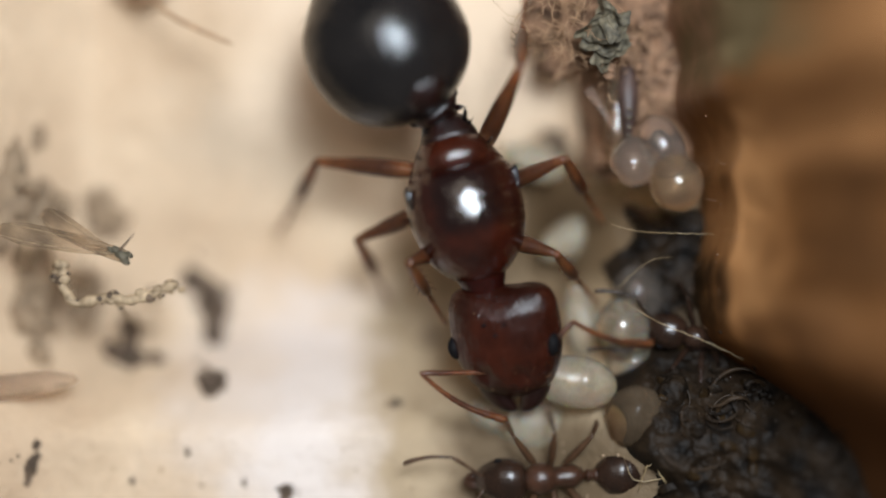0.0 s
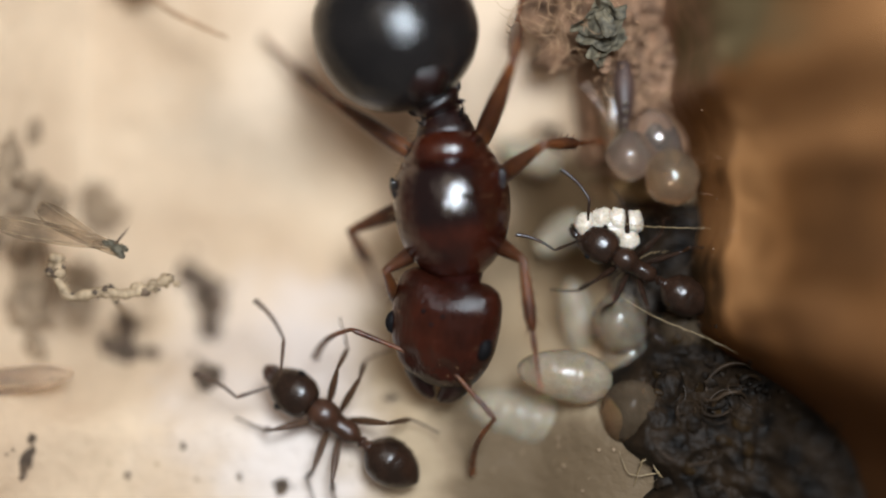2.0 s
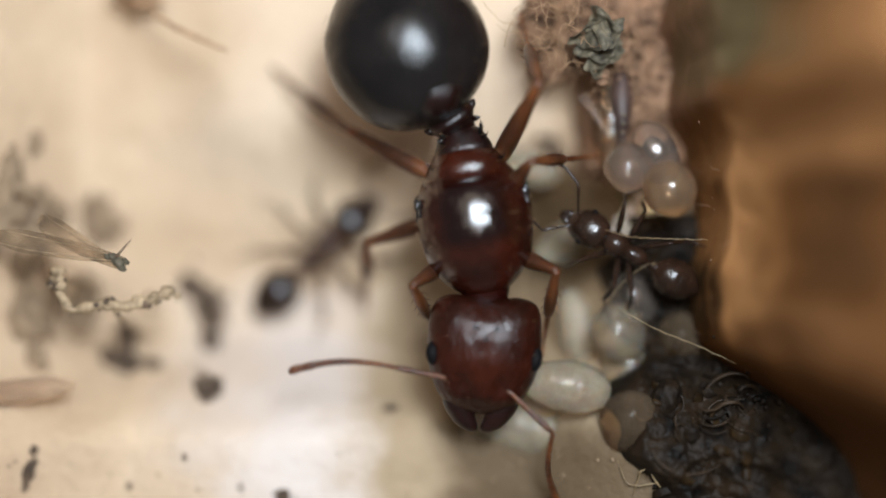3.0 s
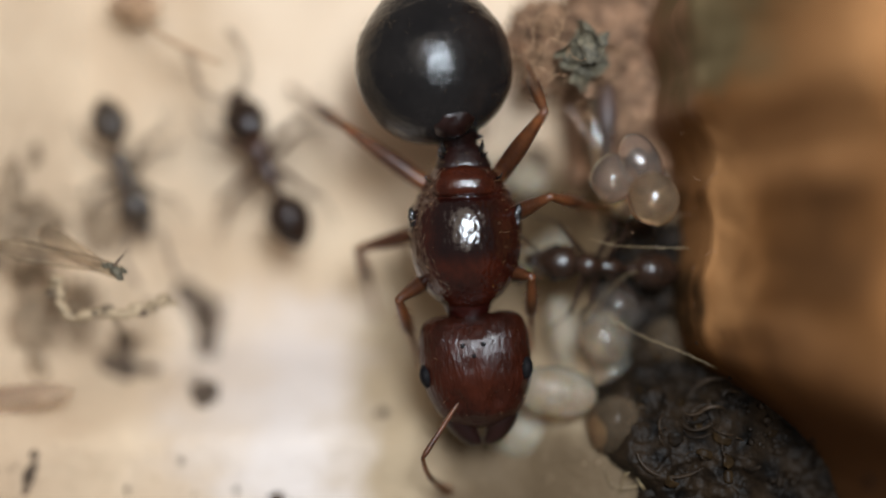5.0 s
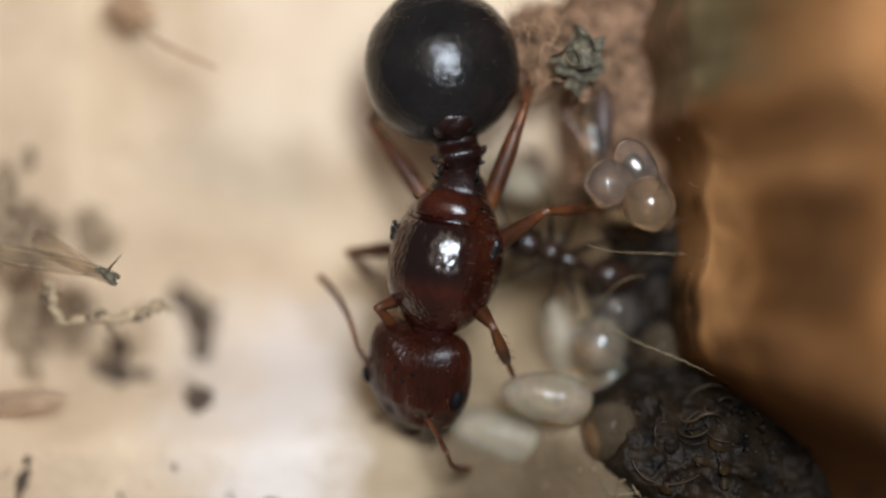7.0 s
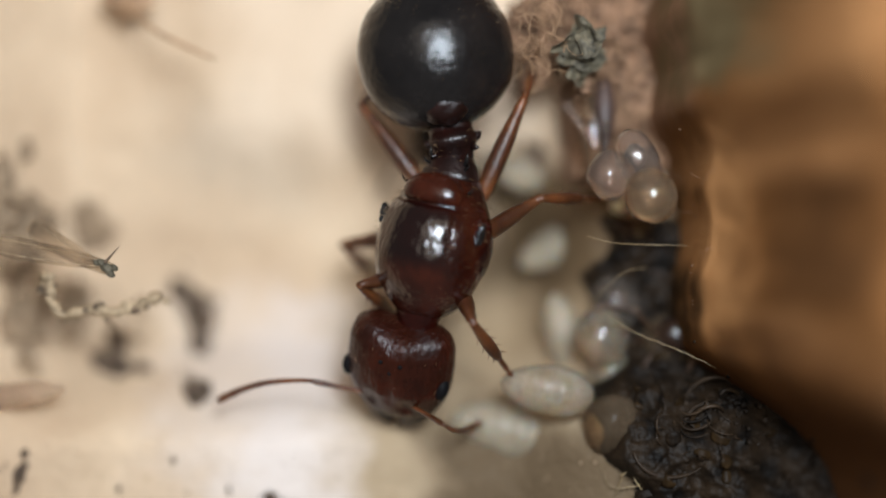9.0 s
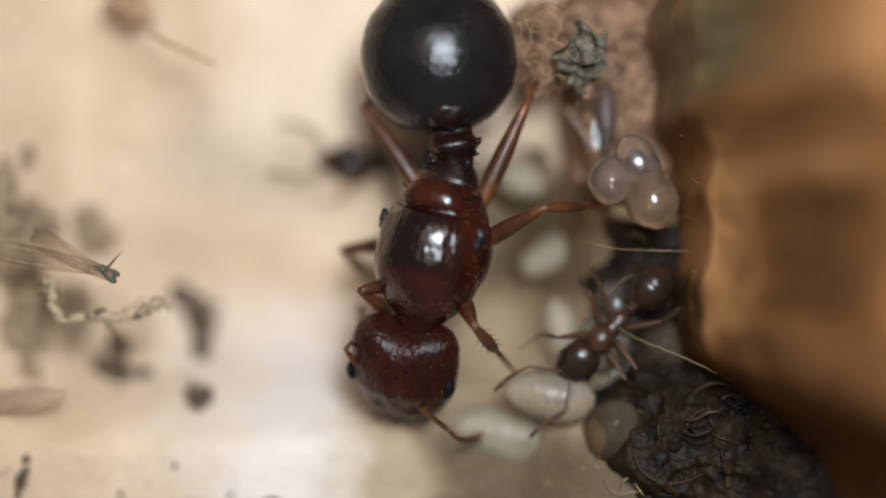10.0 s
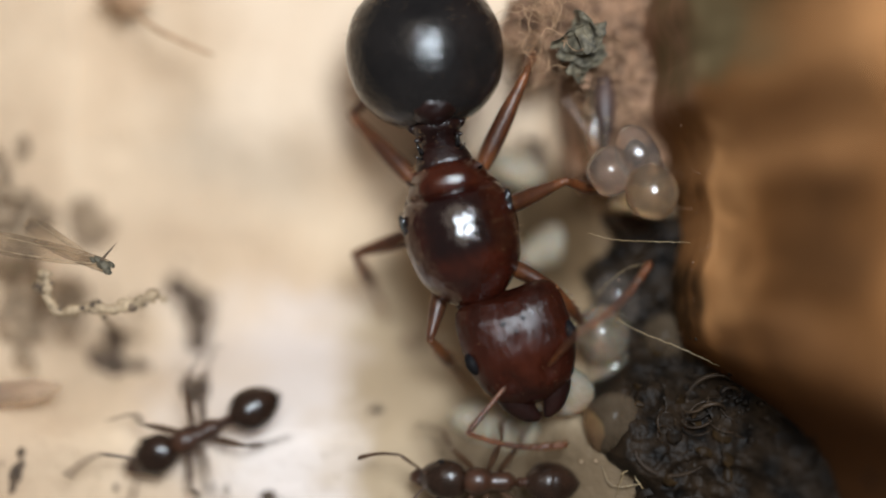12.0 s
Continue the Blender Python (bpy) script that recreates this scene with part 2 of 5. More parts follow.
def tube(points, radii, around=8, bm=None):
    """A round strand through points; radii: one for all, or one a point."""
    bm = bm or bmesh.new()
    pts = [Vector(p) for p in points]
    radii = [radii] * len(pts) if isinstance(radii, (int, float)) else radii
    rings = []
    side = None
    for i, p in enumerate(pts):
        d = (pts[min(i + 1, len(pts) - 1)] - pts[max(i - 1, 0)]).normalized()
        if side is None:
            side = d.orthogonal().normalized()
        side = (side - d * side.dot(d)).normalized()
        up = d.cross(side)
        rings.append([bm.verts.new(p + radii[i] * (side * math.cos(2 * math.pi * k / around) + up * math.sin(2 * math.pi * k / around)))
                      for k in range(around)])
    for a, b in zip(rings, rings[1:]):
        for k in range(around):
            j = (k + 1) % around
            bm.faces.new((a[k], a[j], b[j], b[k]))
    bm.faces.new(rings[0][::-1])
    bm.faces.new(rings[-1])
    return bm


def curve(points, steps=8):
    """A smooth line through points (Catmull-Rom)."""
    p = [Vector(q) for q in points]
    p = [p[0] * 2 - p[1]] + p + [p[-1] * 2 - p[-2]]
    line = []
    for i in range(1, len(p) - 2):
        for k in range(steps):
            t = k / steps
            line.append(0.5 * ((2 * p[i]) + (p[i + 1] - p[i - 1]) * t + (2 * p[i - 1] - 5 * p[i] + 4 * p[i + 1] - p[i + 2]) * t * t
                               + (3 * p[i] - p[i - 1] - 3 * p[i + 1] + p[i + 2]) * t ** 3))
    return line + [p[-2]]


def blob(radii, rough=0.0, grain=1.0, detail=3, seed=0, m=None, bm=None):
    """A rounded lump with an uneven skin."""
    bm = bm or bmesh.new()
    made = bmesh.ops.create_icosphere(bm, subdivisions=detail, radius=1.0)["verts"]
    for v in made:
        n = v.co.normalized()
        k = 1 + rough * noise.noise(n * grain + Vector((seed * 7.3, seed * 3.1, seed * 1.7)))
        v.co = Vector((n.x * radii[0], n.y * radii[1], n.z * radii[2])) * k
        if m is not None:
            v.co = m @ v.co
    return bm


def ease(x, a, b):
    t = min(1, max(0, (x - a) / (b - a)))
    return t * t * (3 - 2 * t)


def crumb(bm, x, y, z, r, rng):
    """One angular crumb of soil or plaster."""
    turn = Euler([rng.uniform(0, 6.3) for _ in range(3)]).to_matrix()
    vs = []
    for c in ((1, 0, 0), (-1, 0, 0), (0, 1, 0), (0, -1, 0), (0, 0, 1), (0, 0, -1)):
        vs.append(bm.verts.new(Vector((x, y, z)) + turn @ (Vector(c) * r * rng.uniform(0.55, 1.25))))
    for a, b in ((2, 0), (1, 2), (3, 1), (0, 3)):
        bm.faces.new((vs[a], vs[b], vs[4]))
        bm.faces.new((vs[b], vs[a], vs[5]))


# ---- the nest floor, the bark wall and the soil ----


def floor_z(x, y):
    """Height of the nest floor: a dip in the middle that climbs to the near side, the bark and the far side."""
    z = -1.6 - 0.7 * math.exp(-((x + 2.8) ** 2 + (y + 0.1) ** 2) / 3.0)
    z += 0.2 * ease(y, 0.8, 3.2)
    z += 2.2 * ease(-y, 1.3, 3.4)
    z += (1.9 - 0.9 * ease(-y, 1.3, 3.4)) * ease(x, 1.5, 3.2) * (1 - 0.65 * ease(y, 0.9, 1.9))
    z += 2.2 * ease(-x, 6.6, 8.6) * (1 - 0.5 * ease(-y, 1.3, 3.4))
    return z


def sheet(x0, x1, y0, y1, nx, ny, height):
    bm = bmesh.new()
    grid = [[bm.verts.new((x0 + (x1 - x0) * i / nx, y0 + (y1 - y0) * j / ny, 0)) for i in range(nx + 1)] for j in range(ny + 1)]
    for row in grid:
        for v in row:
            v.co.z = height(v.co.x, v.co.y)
    for j in range(ny):
        for i in range(nx):
            bm.faces.new((grid[j][i], grid[j][i + 1], grid[j + 1][i + 1], grid[j + 1][i]))
    return bm


def plaster_height(x, y):
    return (floor_z(x, y) + 0.16 * noise.noise((x * 0.7, y * 0.7, 1.0)) + 0.05 * noise.noise((x * 2.6, y * 2.6, 4.0))
            + 0.015 * noise.noise((x * 9, y * 9, 2.0)))


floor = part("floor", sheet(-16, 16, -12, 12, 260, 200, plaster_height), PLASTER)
tagged(floor, "cream and beige plaster nest floor with a whiter dry patch", "floor", kind="structure")


def bark_edge(y):
    return 4.34 + 0.14 * math.sin(y * 1.1 + 0.6) + 0.05 * math.sin(y * 4.3) + 0.06 * noise.noise((y * 2.3, 2.0, 0.5)) + 0.006 * noise.noise((y * 11, 5.0, 0.5)) + 1.2 * ease(-y, 1.4, 3.4) - 0.40 * ease(y, 1.3, 2.7)


def bark_height(x, y):
    d = x - bark_edge(y)
    z = -1.5 + 3.9 * ease(d, -0.1, 0.2 + 0.25 * ease(y, 1.1, 2.7) + 1.0 * ease(-y, 1.1, 2.2)) + 0.2 * ease(d, -0.1, 0.6) * ease(y, 1.0, 2.4) + 5.0 * ease(d, 0.05 + 0.5 * ease(-y, 1.1, 2.2), 1.7)
    rough = ease(d, -0.1, 0.6)
    z += ease(y, 1.0, 2.0) * ease(d, -0.1, 0.3) * (0.22 * noise.noise((x * 3.0, y * 3.0, 2.0)) + 0.10 * noise.noise((x * 8, y * 8, 1.0)))
    z += (0.35 * rough * noise.noise((x * 0.75, y * 0.6, 9.0)) + 0.20 * rough * noise.noise((x * 2.2, y * 1.8, 3.0))) + ease(d, 0.0, 0.3) * 0.05 * noise.noise((x * 6, y * 5, 6.0))
    return z - 0.8 * ease(-y, 1.8, 4.0) * ease(d, -0.2, 2.0)


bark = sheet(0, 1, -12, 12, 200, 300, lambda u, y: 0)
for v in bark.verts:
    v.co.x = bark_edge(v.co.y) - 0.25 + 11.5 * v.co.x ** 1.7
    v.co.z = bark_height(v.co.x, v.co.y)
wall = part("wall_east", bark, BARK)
tagged(wall, "rough orange-brown bark wall of the nest chamber", "wall", kind="structure")
# ---- soil, brood and litter beside the bark ----
rng = random.Random(5)


def soil_height(x, y):
    inside = ease(x - 0.2 * math.sin(y * 2.7) - 0.15 * math.sin(y * 6.1) - 0.3 * ease(-y, 2.4, 3.4), 2.55, 3.35) * (1 - ease(y, 0.55, 1.15))
    lumps = 0.22 * noise.noise((x * 1.7, y * 1.7, 5.0)) + 0.11 * noise.noise((x * 4.5, y * 4.5, 2.0)) + 0.04 * noise.noise((x * 10, y * 10, 3.0)) + 0.012 * noise.noise((x * 22, y * 22, 3.0))
    return floor_z(x, y) - 0.9 + inside * (1.15 + 0.35 * ease(-y, 0.9, 2.2) + 0.9 * ease(x, 4.6, 6.4) * ease(-y, 0.9, 2.2) + lumps)


soil = part("soil", sheet(2.2, 8, -6, 1.6, 230, 300, soil_height), SOIL)
tagged(soil, "dark crumbly soil packed against the bark", "soil", kind="stuff")
bm = bmesh.new()
for _ in range(260):
    x, y = rng.uniform(3.2, 6.6), rng.uniform(-5.2, 0.7)
    crumb(bm, x, y, soil_height(x, y), min(0.02, 0.005 + rng.expovariate(180)), rng)
tagged(part("soil_crumbs", bm, SOIL), "loose dark soil crumbs", "soil", kind="stuff")
bm = bmesh.new()
for _ in range(170):
    x, y = rng.uniform(-8, 3), -3.3 - abs(rng.gauss(0, 0.8))
    crumb(bm, x, y, plaster_height(x, y), rng.choice((0.01, 0.014, 0.02, 0.02, 0.045)), rng)
tagged(part("floor_grit", bm, DUST), "dark grit scattered over the plaster", "grit", kind="stuff")


def larva(x, y, z, length, width, turn, tilt=0, material=BROOD, label="glossy white ant larva lying on the brood pile", rings=0.009):
    """A grub: a plump, faintly ringed body, thinner towards its head."""
    bm = bmesh.new()
    rows = []
    for i in range(73):
        s = 0.5 - 0.5 * math.cos(math.pi * i / 72)
        w = width / 2 * math.sqrt(max(0.0, 1 - (2 * s - 1) ** 2)) * (1.08 - 0.35 * s) * (1 + rings * math.cos(s * 18 * math.pi)) + 0.004
        rows.append((length * (s - 0.5), w, 0.12 * length * (s - 0.5) ** 2, w * 0.9))
    ob = part("larva", loft(rows, 24, 110), material, m=mm(x, y, z, tilt, 0, turn))
    return tagged(ob, label, "larva", "ant brood")


def pupa(x, y, z, r, turn=0, stretch=1.25, material=JELLY, core=None, label="round translucent ant pupa with a wet shine"):
    """A swollen clear pupa, with the darker body that shows inside it."""
    root = thing("pupa", label, "pupa", mm(x, y, z, 0, 0, turn), "ant brood")
    part("skin", blob((r, r * stretch, r * 0.9), 0.06, 1.6, 4, int(x * 10)), material, root)
    if core:
        part("body", blob((r * 0.45, r * 0.55, r * 0.4), 0.2, 1.5, 3, 4, Matrix.Translation((0, r * 0.2, -r * 0.2))), core, root, "dark body inside the skin")
    return root


larva(2.12, -2.22, 1.30, 1.62, 0.96, 80, material=GRUB, rings=0.008)
larva(1.42, -3.05, 0.3, 2.0, 1.10, 76, material=OLD_BROOD, label="creamy ant larva lying low beside the queen")
larva(2.55, -1.35, -0.2, 1.5, 0.8, 15, material=OLD_BROOD, label="pale ant larva in the brood pile")
larva(1.67, 1.62, -0.7, 1.2, 0.7, 70, material=OLD_BROOD, label="pale ant larva under the queen's side")
larva(2.30, 0.17, -0.6, 1.2, 0.8, 120, material=OLD_BROOD, label="pale ant larva deep in the brood pile")
pupa(3.12, -1.36, 0.9, 0.48, 10, 1.1, BROOD, label="round milky ant pupa with a bright shine")
pupa(3.42, -0.78, 0.5, 0.44, 20, 1.2, JELLY, SMOKE, "clear ant pupa with a dark body inside")
pupa(3.37, -2.02, 0.5, 0.5, 60, 1.1, BROOD, label="milky ant pupa beside the soil")
pupa(3.14, 1.42, 1.95, 0.41, 10, 1.0, JELLY, label="round clear ant pupa hanging by the bark")
pupa(3.56, 1.66, 2.05, 0.35, 24, 1.55, JELLY, SMOKE, label="small milky ant pupa with a bright shine")
pupa(3.80, 1.50, 1.35, 0.30, 20, 1.15, SMOKE, label="smoky brown ant pupa between two clear ones")
pupa(3.76, 1.06, 2.2, 0.43, 25, 1.08, AMBER, label="amber-clear ant pupa with a glossy rim")
pupa(3.24, -2.80, 1.5, 0.52, 0, 1.06, DULL, label="dull brown translucent ant pupa")
pupa(4.22, -1.46, 0.7, 0.40, 0, 1.2, DULL, label="dull clear ant pupa half sunk in the soil")

# folded pupa with its pale legs, above the two clear balls
root = thing("folded_pupa", "dusky translucent ant pupa with pale folded legs", "pupa", mm(2.90, 2.27, 0.9, 0, 0, 0), "ant brood")
part("body", loft([(-0.70, 0.10, 0, 0.10), (-0.3, 0.22, 0, 0.2), (0.25, 0.24, 0, 0.2), (0.7, 0.1, 0, 0.1)], 20, 22), AMBER, root, m=mm(0.12, 0, -0.25))
part("back", loft([(-0.55, 0.05, 0.1, 0.06), (-0.1, 0.15, 0.14, 0.16), (0.35, 0.20, 0.12, 0.16), (0.75, 0.1, 0.1, 0.08)], 16, 18), SMOKE, root, "dark back under the skin", mm(0.28, 0.12, -0.16))
part("folded_leg", loft([(-0.45, 0.015, 0.02, 0.02), (-0.2, 0.05, 0.06, 0.03), (0.2, 0.08, 0.02, 0.03), (0.42, 0.10, -0.08, 0.02)], 14, 20), MILK, root, "pale folded leg", mm(-0.22, 0.10, 0.28, 0, 0, 32))
# wet glints along the back, modelled as four small pale blobs
for k in range(4):
    part("ring", blob((0.055, 0.024, 0.03), 0.2, 2.0, 2, k), BROOD, root, "pale ring", mm(0.27 - 0.01 * k, 0.10 - 0.15 * k, 0.30))

# tangle of fibres and dead moss on the bark's top corner
clump = thing("debris_clump", "clump of tan root fibres and dark dead moss", "plant debris", mm(2.64, 3.48, 1.6))
for k in range(64):
    a, r = rng.uniform(0, 6.3), rng.uniform(0.0, 0.9)
    p = Vector((0.8 * r * math.cos(a) - 0.5, 0.8 * r * math.sin(a) + 0.3, rng.uniform(-0.6, 0.3)))
    pts = [p.copy()]
    d = Vector((rng.gauss(0, 1), rng.gauss(0, 1), rng.gauss(0, 0.5))).normalized()
    for _ in range(5):
        d = (d + Vector((rng.gauss(0, 0.8), rng.gauss(0, 0.8), rng.gauss(0, 0.4)))).normalized()
        p = p + d * rng.uniform(0.12, 0.26)
        pts.append(p.copy())
    part("fibre", tube(curve(pts, 4), rng.uniform(0.003, 0.0065), 6), FIBRE, clump)
fringe = random.Random(23)
for k in range(46):
    p = Vector((fringe.uniform(0.1, 1.0), fringe.uniform(-0.9, 0.7), 0))
    p.z = -0.15 - 0.9 * p.x + fringe.uniform(-0.2, 0.2)
    pts = [p.copy()]
    d = Vector((fringe.gauss(0.2, 1), fringe.gauss(-0.4, 1), fringe.gauss(0, 0.5))).normalized()
    for _ in range(3):
        d = (d + Vector((fringe.gauss(0, 0.6), fringe.gauss(0, 0.6), fringe.gauss(0, 0.3)))).normalized()
        p = p + d * fringe.uniform(0.06, 0.18)
        pts.append(p.copy())
    if k % 3:
        part("fibre", tube(curve(pts, 4), fringe.uniform(0.004, 0.010), 6), FIBRE, clump)
    else:
        part("bark_flake", blob((fringe.uniform(0.06, 0.16), fringe.uniform(0.05, 0.12), 0.03), 0.7, 2.5, 3, k), ROT, clump, m=mm(pts[0].x, pts[0].y, pts[0].z, fringe.uniform(-40, 40), fringe.uniform(-40, 40), fringe.uniform(0, 360)))
for k in range(9):
    turn = Matrix.Translation((rng.gauss(0.05, 0.12), rng.gauss(0.0, 0.28), rng.uniform(-0.6, 0.1))) @ Euler([rng.uniform(-0.7, 0.7), rng.uniform(-0.7, 0.7), rng.uniform(0, 6.3)]).to_matrix().to_4x4()
    leaf = blob((rng.uniform(0.15, 0.24), rng.uniform(0.22, 0.36), 0.02), 0.4, 1.6, 5, k)
    for v in leaf.verts:
        v.co.z += 0.75 * abs(v.co.x + 0.25 * v.co.y) + 0.16 * noise.noise(Vector((v.co.x, v.co.y, 0)) * 4.0 + Vector((k, 0, 0))) + 0.03 * noise.noise(v.co * 14 + Vector((k, 0, 0)))
        v.co = turn @ v.co
    part("moss_leaf", leaf, MOSS, clump)
for k in range(16):
    turn = Matrix.Translation((rng.uniform(-0.9, 1.0), rng.uniform(-0.3, 1.0), rng.uniform(-2.0, -0.9))) @ Euler([rng.uniform(0, 6.3) for _ in range(3)]).to_matrix().to_4x4()
    part("clod", blob((rng.uniform(0.2, 0.4), rng.uniform(0.2, 0.4), 0.25), 0.9, 3.0, 4, k, turn), ROT, clump)



def mat_height(x, y):
    rim = ease(x, 2.35, 2.75) * ease(y, 1.15, 1.6)
    return floor_z(x, y) - 0.5 + rim * (1.05 + 0.7 * ease(y, 1.2, 3.2) + 0.3 * noise.noise((x * 2.2, y * 2.2, 1.0)) + 0.16 * noise.noise((x * 6, y * 6, 3.0)) + 0.07 * noise.noise((x * 15, y * 15, 5.0)))


tagged(part("rot_mat", sheet(2.3, 4.8, 1.1, 5.0, 110, 160, mat_height), ROT), "matted pinkish-brown rotten bark fibre", "bark", kind="stuff")

# rotten bark between the clump and the wall: rough lumps, flakes and fibres
for k, (x, y, z, r) in enumerate(((3.68, 3.05, 0.7, 0.7), (3.27, 4.11, 0.5, 0.75), (1.97, 4.14, 0.1, 0.6), (3.24, 3.29, 0.4, 0.5), (3.50, 2.75, 0.3, 0.5), (3.92, 2.07, 0.2, 0.55), (3.37, 1.41, 0.2, 0.3))):
    lump = thing("bark_lump", "flaky pinkish-brown lump of rotten bark", "bark", mm(x, y, mat_height(x, y) - 0.25 * r), "bark lumps")
    core = blob((r, r * 0.95, r * 0.45), 0.35, 1.8, 5, k)
    for v in core.verts:
        v.co *= 1 + 0.20 * noise.fractal(v.co * 4.5 / r + Vector((k, 0, 0)), 0.8, 2.1, 4)
    part("core", core, ROT, lump)
    for j in range(14):
        a, b = rng.uniform(0, 6.3), rng.uniform(0.2, 0.95)
        q = Vector((math.cos(a) * r * b, math.sin(a) * r * b, r * 0.48 * math.sqrt(1 - b * b)))
        if j % 2:
            part("flake", blob((rng.uniform(0.05, 0.16), rng.uniform(0.05, 0.14), 0.03), 0.7, 2.5, 2, j, Matrix.Translation(q) @ Euler([rng.uniform(-0.7, 0.7) for _ in range(3)]).to_matrix().to_4x4()), ROT, lump)
        else:
            part("fibre", tube(curve([q, q + Vector((rng.gauss(0, 0.15), rng.gauss(0, 0.15), 0.08)), q + Vector((rng.gauss(0, 0.3), rng.gauss(0, 0.3), 0.02))], 4), rng.uniform(0.006, 0.013), 6), FIBRE, lump)

# rootlets coiled in the dark soil
for k, (x, y, z, r, turn, arc) in enumerate(((4.77, -2.63, 1.5, 0.27, 20, 260), (4.17, -3.01, 1.45, 0.72, 190, 120),
                                            (4.84, -2.34, 1.6, 0.42, 40, 180), (3.98, -1.62, 1.2, 0.35, 150, 220), (5.15, -2.44, 1.5, 0.3, 300, 200))):
    pts = [(r * math.cos(radians(a)), r * math.sin(radians(a)) * 0.75, 0.12 * math.sin(radians(a * 1.3 + k * 50))) for a in np.linspace(0, arc, 12)]
    z = soil_height(x, y) + 0.05
    root = part("rootlet", tube(curve(pts, 4), [0.012 + 0.026 * math.sin(math.pi * i / 44) for i in range(45)], 8), ROOT, m=mm(x, y, z, 0, 0, turn))
    tagged(root, "curled dark rootlet in the soil", "root", "rootlets")
for k in range(22):
    x, y, r, arc = rng.uniform(3.5, 5.6), rng.uniform(-3.3, -0.7), rng.uniform(0.1, 0.38), rng.uniform(100, 300)
    pts = [(r * math.cos(radians(a)), r * math.sin(radians(a)) * 0.8, 0.1 * math.sin(radians(a * 1.3 + k * 50))) for a in np.linspace(0, arc, 10)]
    root = part("rootlet", tube(curve(pts, 4), rng.uniform(0.008, 0.018), 7), ROOT, m=mm(x, y, soil_height(x, y) + 0.04, rng.uniform(-25, 25), 0, rng.uniform(0, 360)))
    tagged(root, "thin curled hair root in the soil", "root", "rootlets")

# thin curled flakes of leaf and shed skin strewn over the soil
for k in range(40):
    x = rng.uniform(3.5, 6.0)
    y = rng.uniform(-4.3, 0.4) if k % 3 else rng.uniform(-3.6, -1.4)
    if x > bark_edge(y) + 0.5:
        x -= 1.2
    r, wide, arc = rng.uniform(0.07, 0.22), rng.uniform(0.08, 0.26), rng.uniform(1.4, 3.6)
    bm = bmesh.new()
    grid = []
    for i in range(11):
        a = arc * (i / 10 - 0.5)
        for q in (r, r - 0.014):
            grid.append([bm.verts.new((wide * (j / 4 - 0.5) * (1 - 0.5 * (i / 5 - 1) ** 2) + 0.03 * noise.noise((k, i * 0.6, j)), q * math.sin(a) * (1 + 0.15 * noise.noise((i * 0.5, j * 0.5, k))), q * math.cos(a) - 0.4 * r)) for j in range(5)])
    for i in range(0, 20, 2):
        for j in range(4):
            bm.faces.new((grid[i][j], grid[i][j + 1], grid[i + 2][j + 1], grid[i + 2][j]))
            bm.faces.new((grid[i + 1][j], grid[i + 3][j], grid[i + 3][j + 1], grid[i + 1][j + 1]))
        bm.faces.new((grid[i][0], grid[i + 2][0], grid[i + 3][0], grid[i + 1][0]))
        bm.faces.new((grid[i][4], grid[i + 1][4], grid[i + 3][4], grid[i + 2][4]))
    curl = part("curled_flake", bm, (FLAKE_SKIN, SOIL, SOIL)[k % 3], m=mm(x, y, soil_height(x, y) + 0.25 * r, rng.uniform(-50, 50), rng.uniform(-35, 35), rng.uniform(0, 360)))
    tagged(curl, "thin curled brown flake lying on the soil", "flake", "curled flakes")

# a shed ringed skin, half sunk in the soil
skin = thing("shed_skin", "curled ringed brown insect skin half sunk in the soil", "insect skin", mm(4.62, -2.72, soil_height(4.62, -2.72) + 0.12, 0, 0, 20))
for k in range(7):
    r = 0.46 - 0.035 * k
    pts = [(r * math.cos(a), r * 0.62 * math.sin(a) + 0.11 * k - 0.3, 0.16 * math.sin(a * 0.5 + 0.4)) for a in np.linspace(math.pi * 0.95, math.pi * 2.0, 14)]
    part("skin_ring", tube(curve(pts, 3), [0.008 + 0.018 * math.sin(math.pi * i / 39) for i in range(40)], 8), (ROOT, SOIL)[k % 2], skin)

# crumbs and hairs along the bark's edge
bm = bmesh.new()
for _ in range(60):
    y = rng.uniform(-3.4, 3.0)
    x = bark_edge(y) + abs(rng.gauss(0, 0.10)) + 0.02
    crumb(bm, x, y, bark_height(x, y), min(0.05, 0.006 + rng.expovariate(80)), rng)
for _ in range(16):
    y = rng.uniform(-3.2, 2.8)
    x = bark_edge(y) + 0.05 + abs(rng.gauss(0, 0.08))
    p = Vector((x, y, bark_height(x, y)))
    d = Vector((-1, rng.gauss(0, 0.9), rng.gauss(0.1, 0.4))).normalized()
    tube([p, p + d * 0.1, p + d * rng.uniform(0.15, 0.32) + Vector((0, rng.gauss(0, 0.05), -0.03))], [0.004, 0.0035, 0.002], 5, bm)
tagged(part("bark_crumbs", bm, ROT), "fine bark crumbs and hairs along the edge", "bark", kind="stuff")

# soil that has crumbled onto the foot of the bark
bm = bmesh.new()
spill = random.Random(8)
for _ in range(320):
    y = spill.uniform(-4.8, -1.3)
    x = bark_edge(y) + abs(spill.gauss(0, 0.42)) * ease(-y, 0.8, 2.6) + 0.02
    crumb(bm, x, y, max(bark_height(x, y), soil_height(x, y)), min(0.13, 0.012 + spill.expovariate(34)), spill)
tagged(part("spilt_soil", bm, SOIL), "dark soil crumbs spilt on the foot of the bark", "soil", kind="stuff")

# loose fibres across the gap


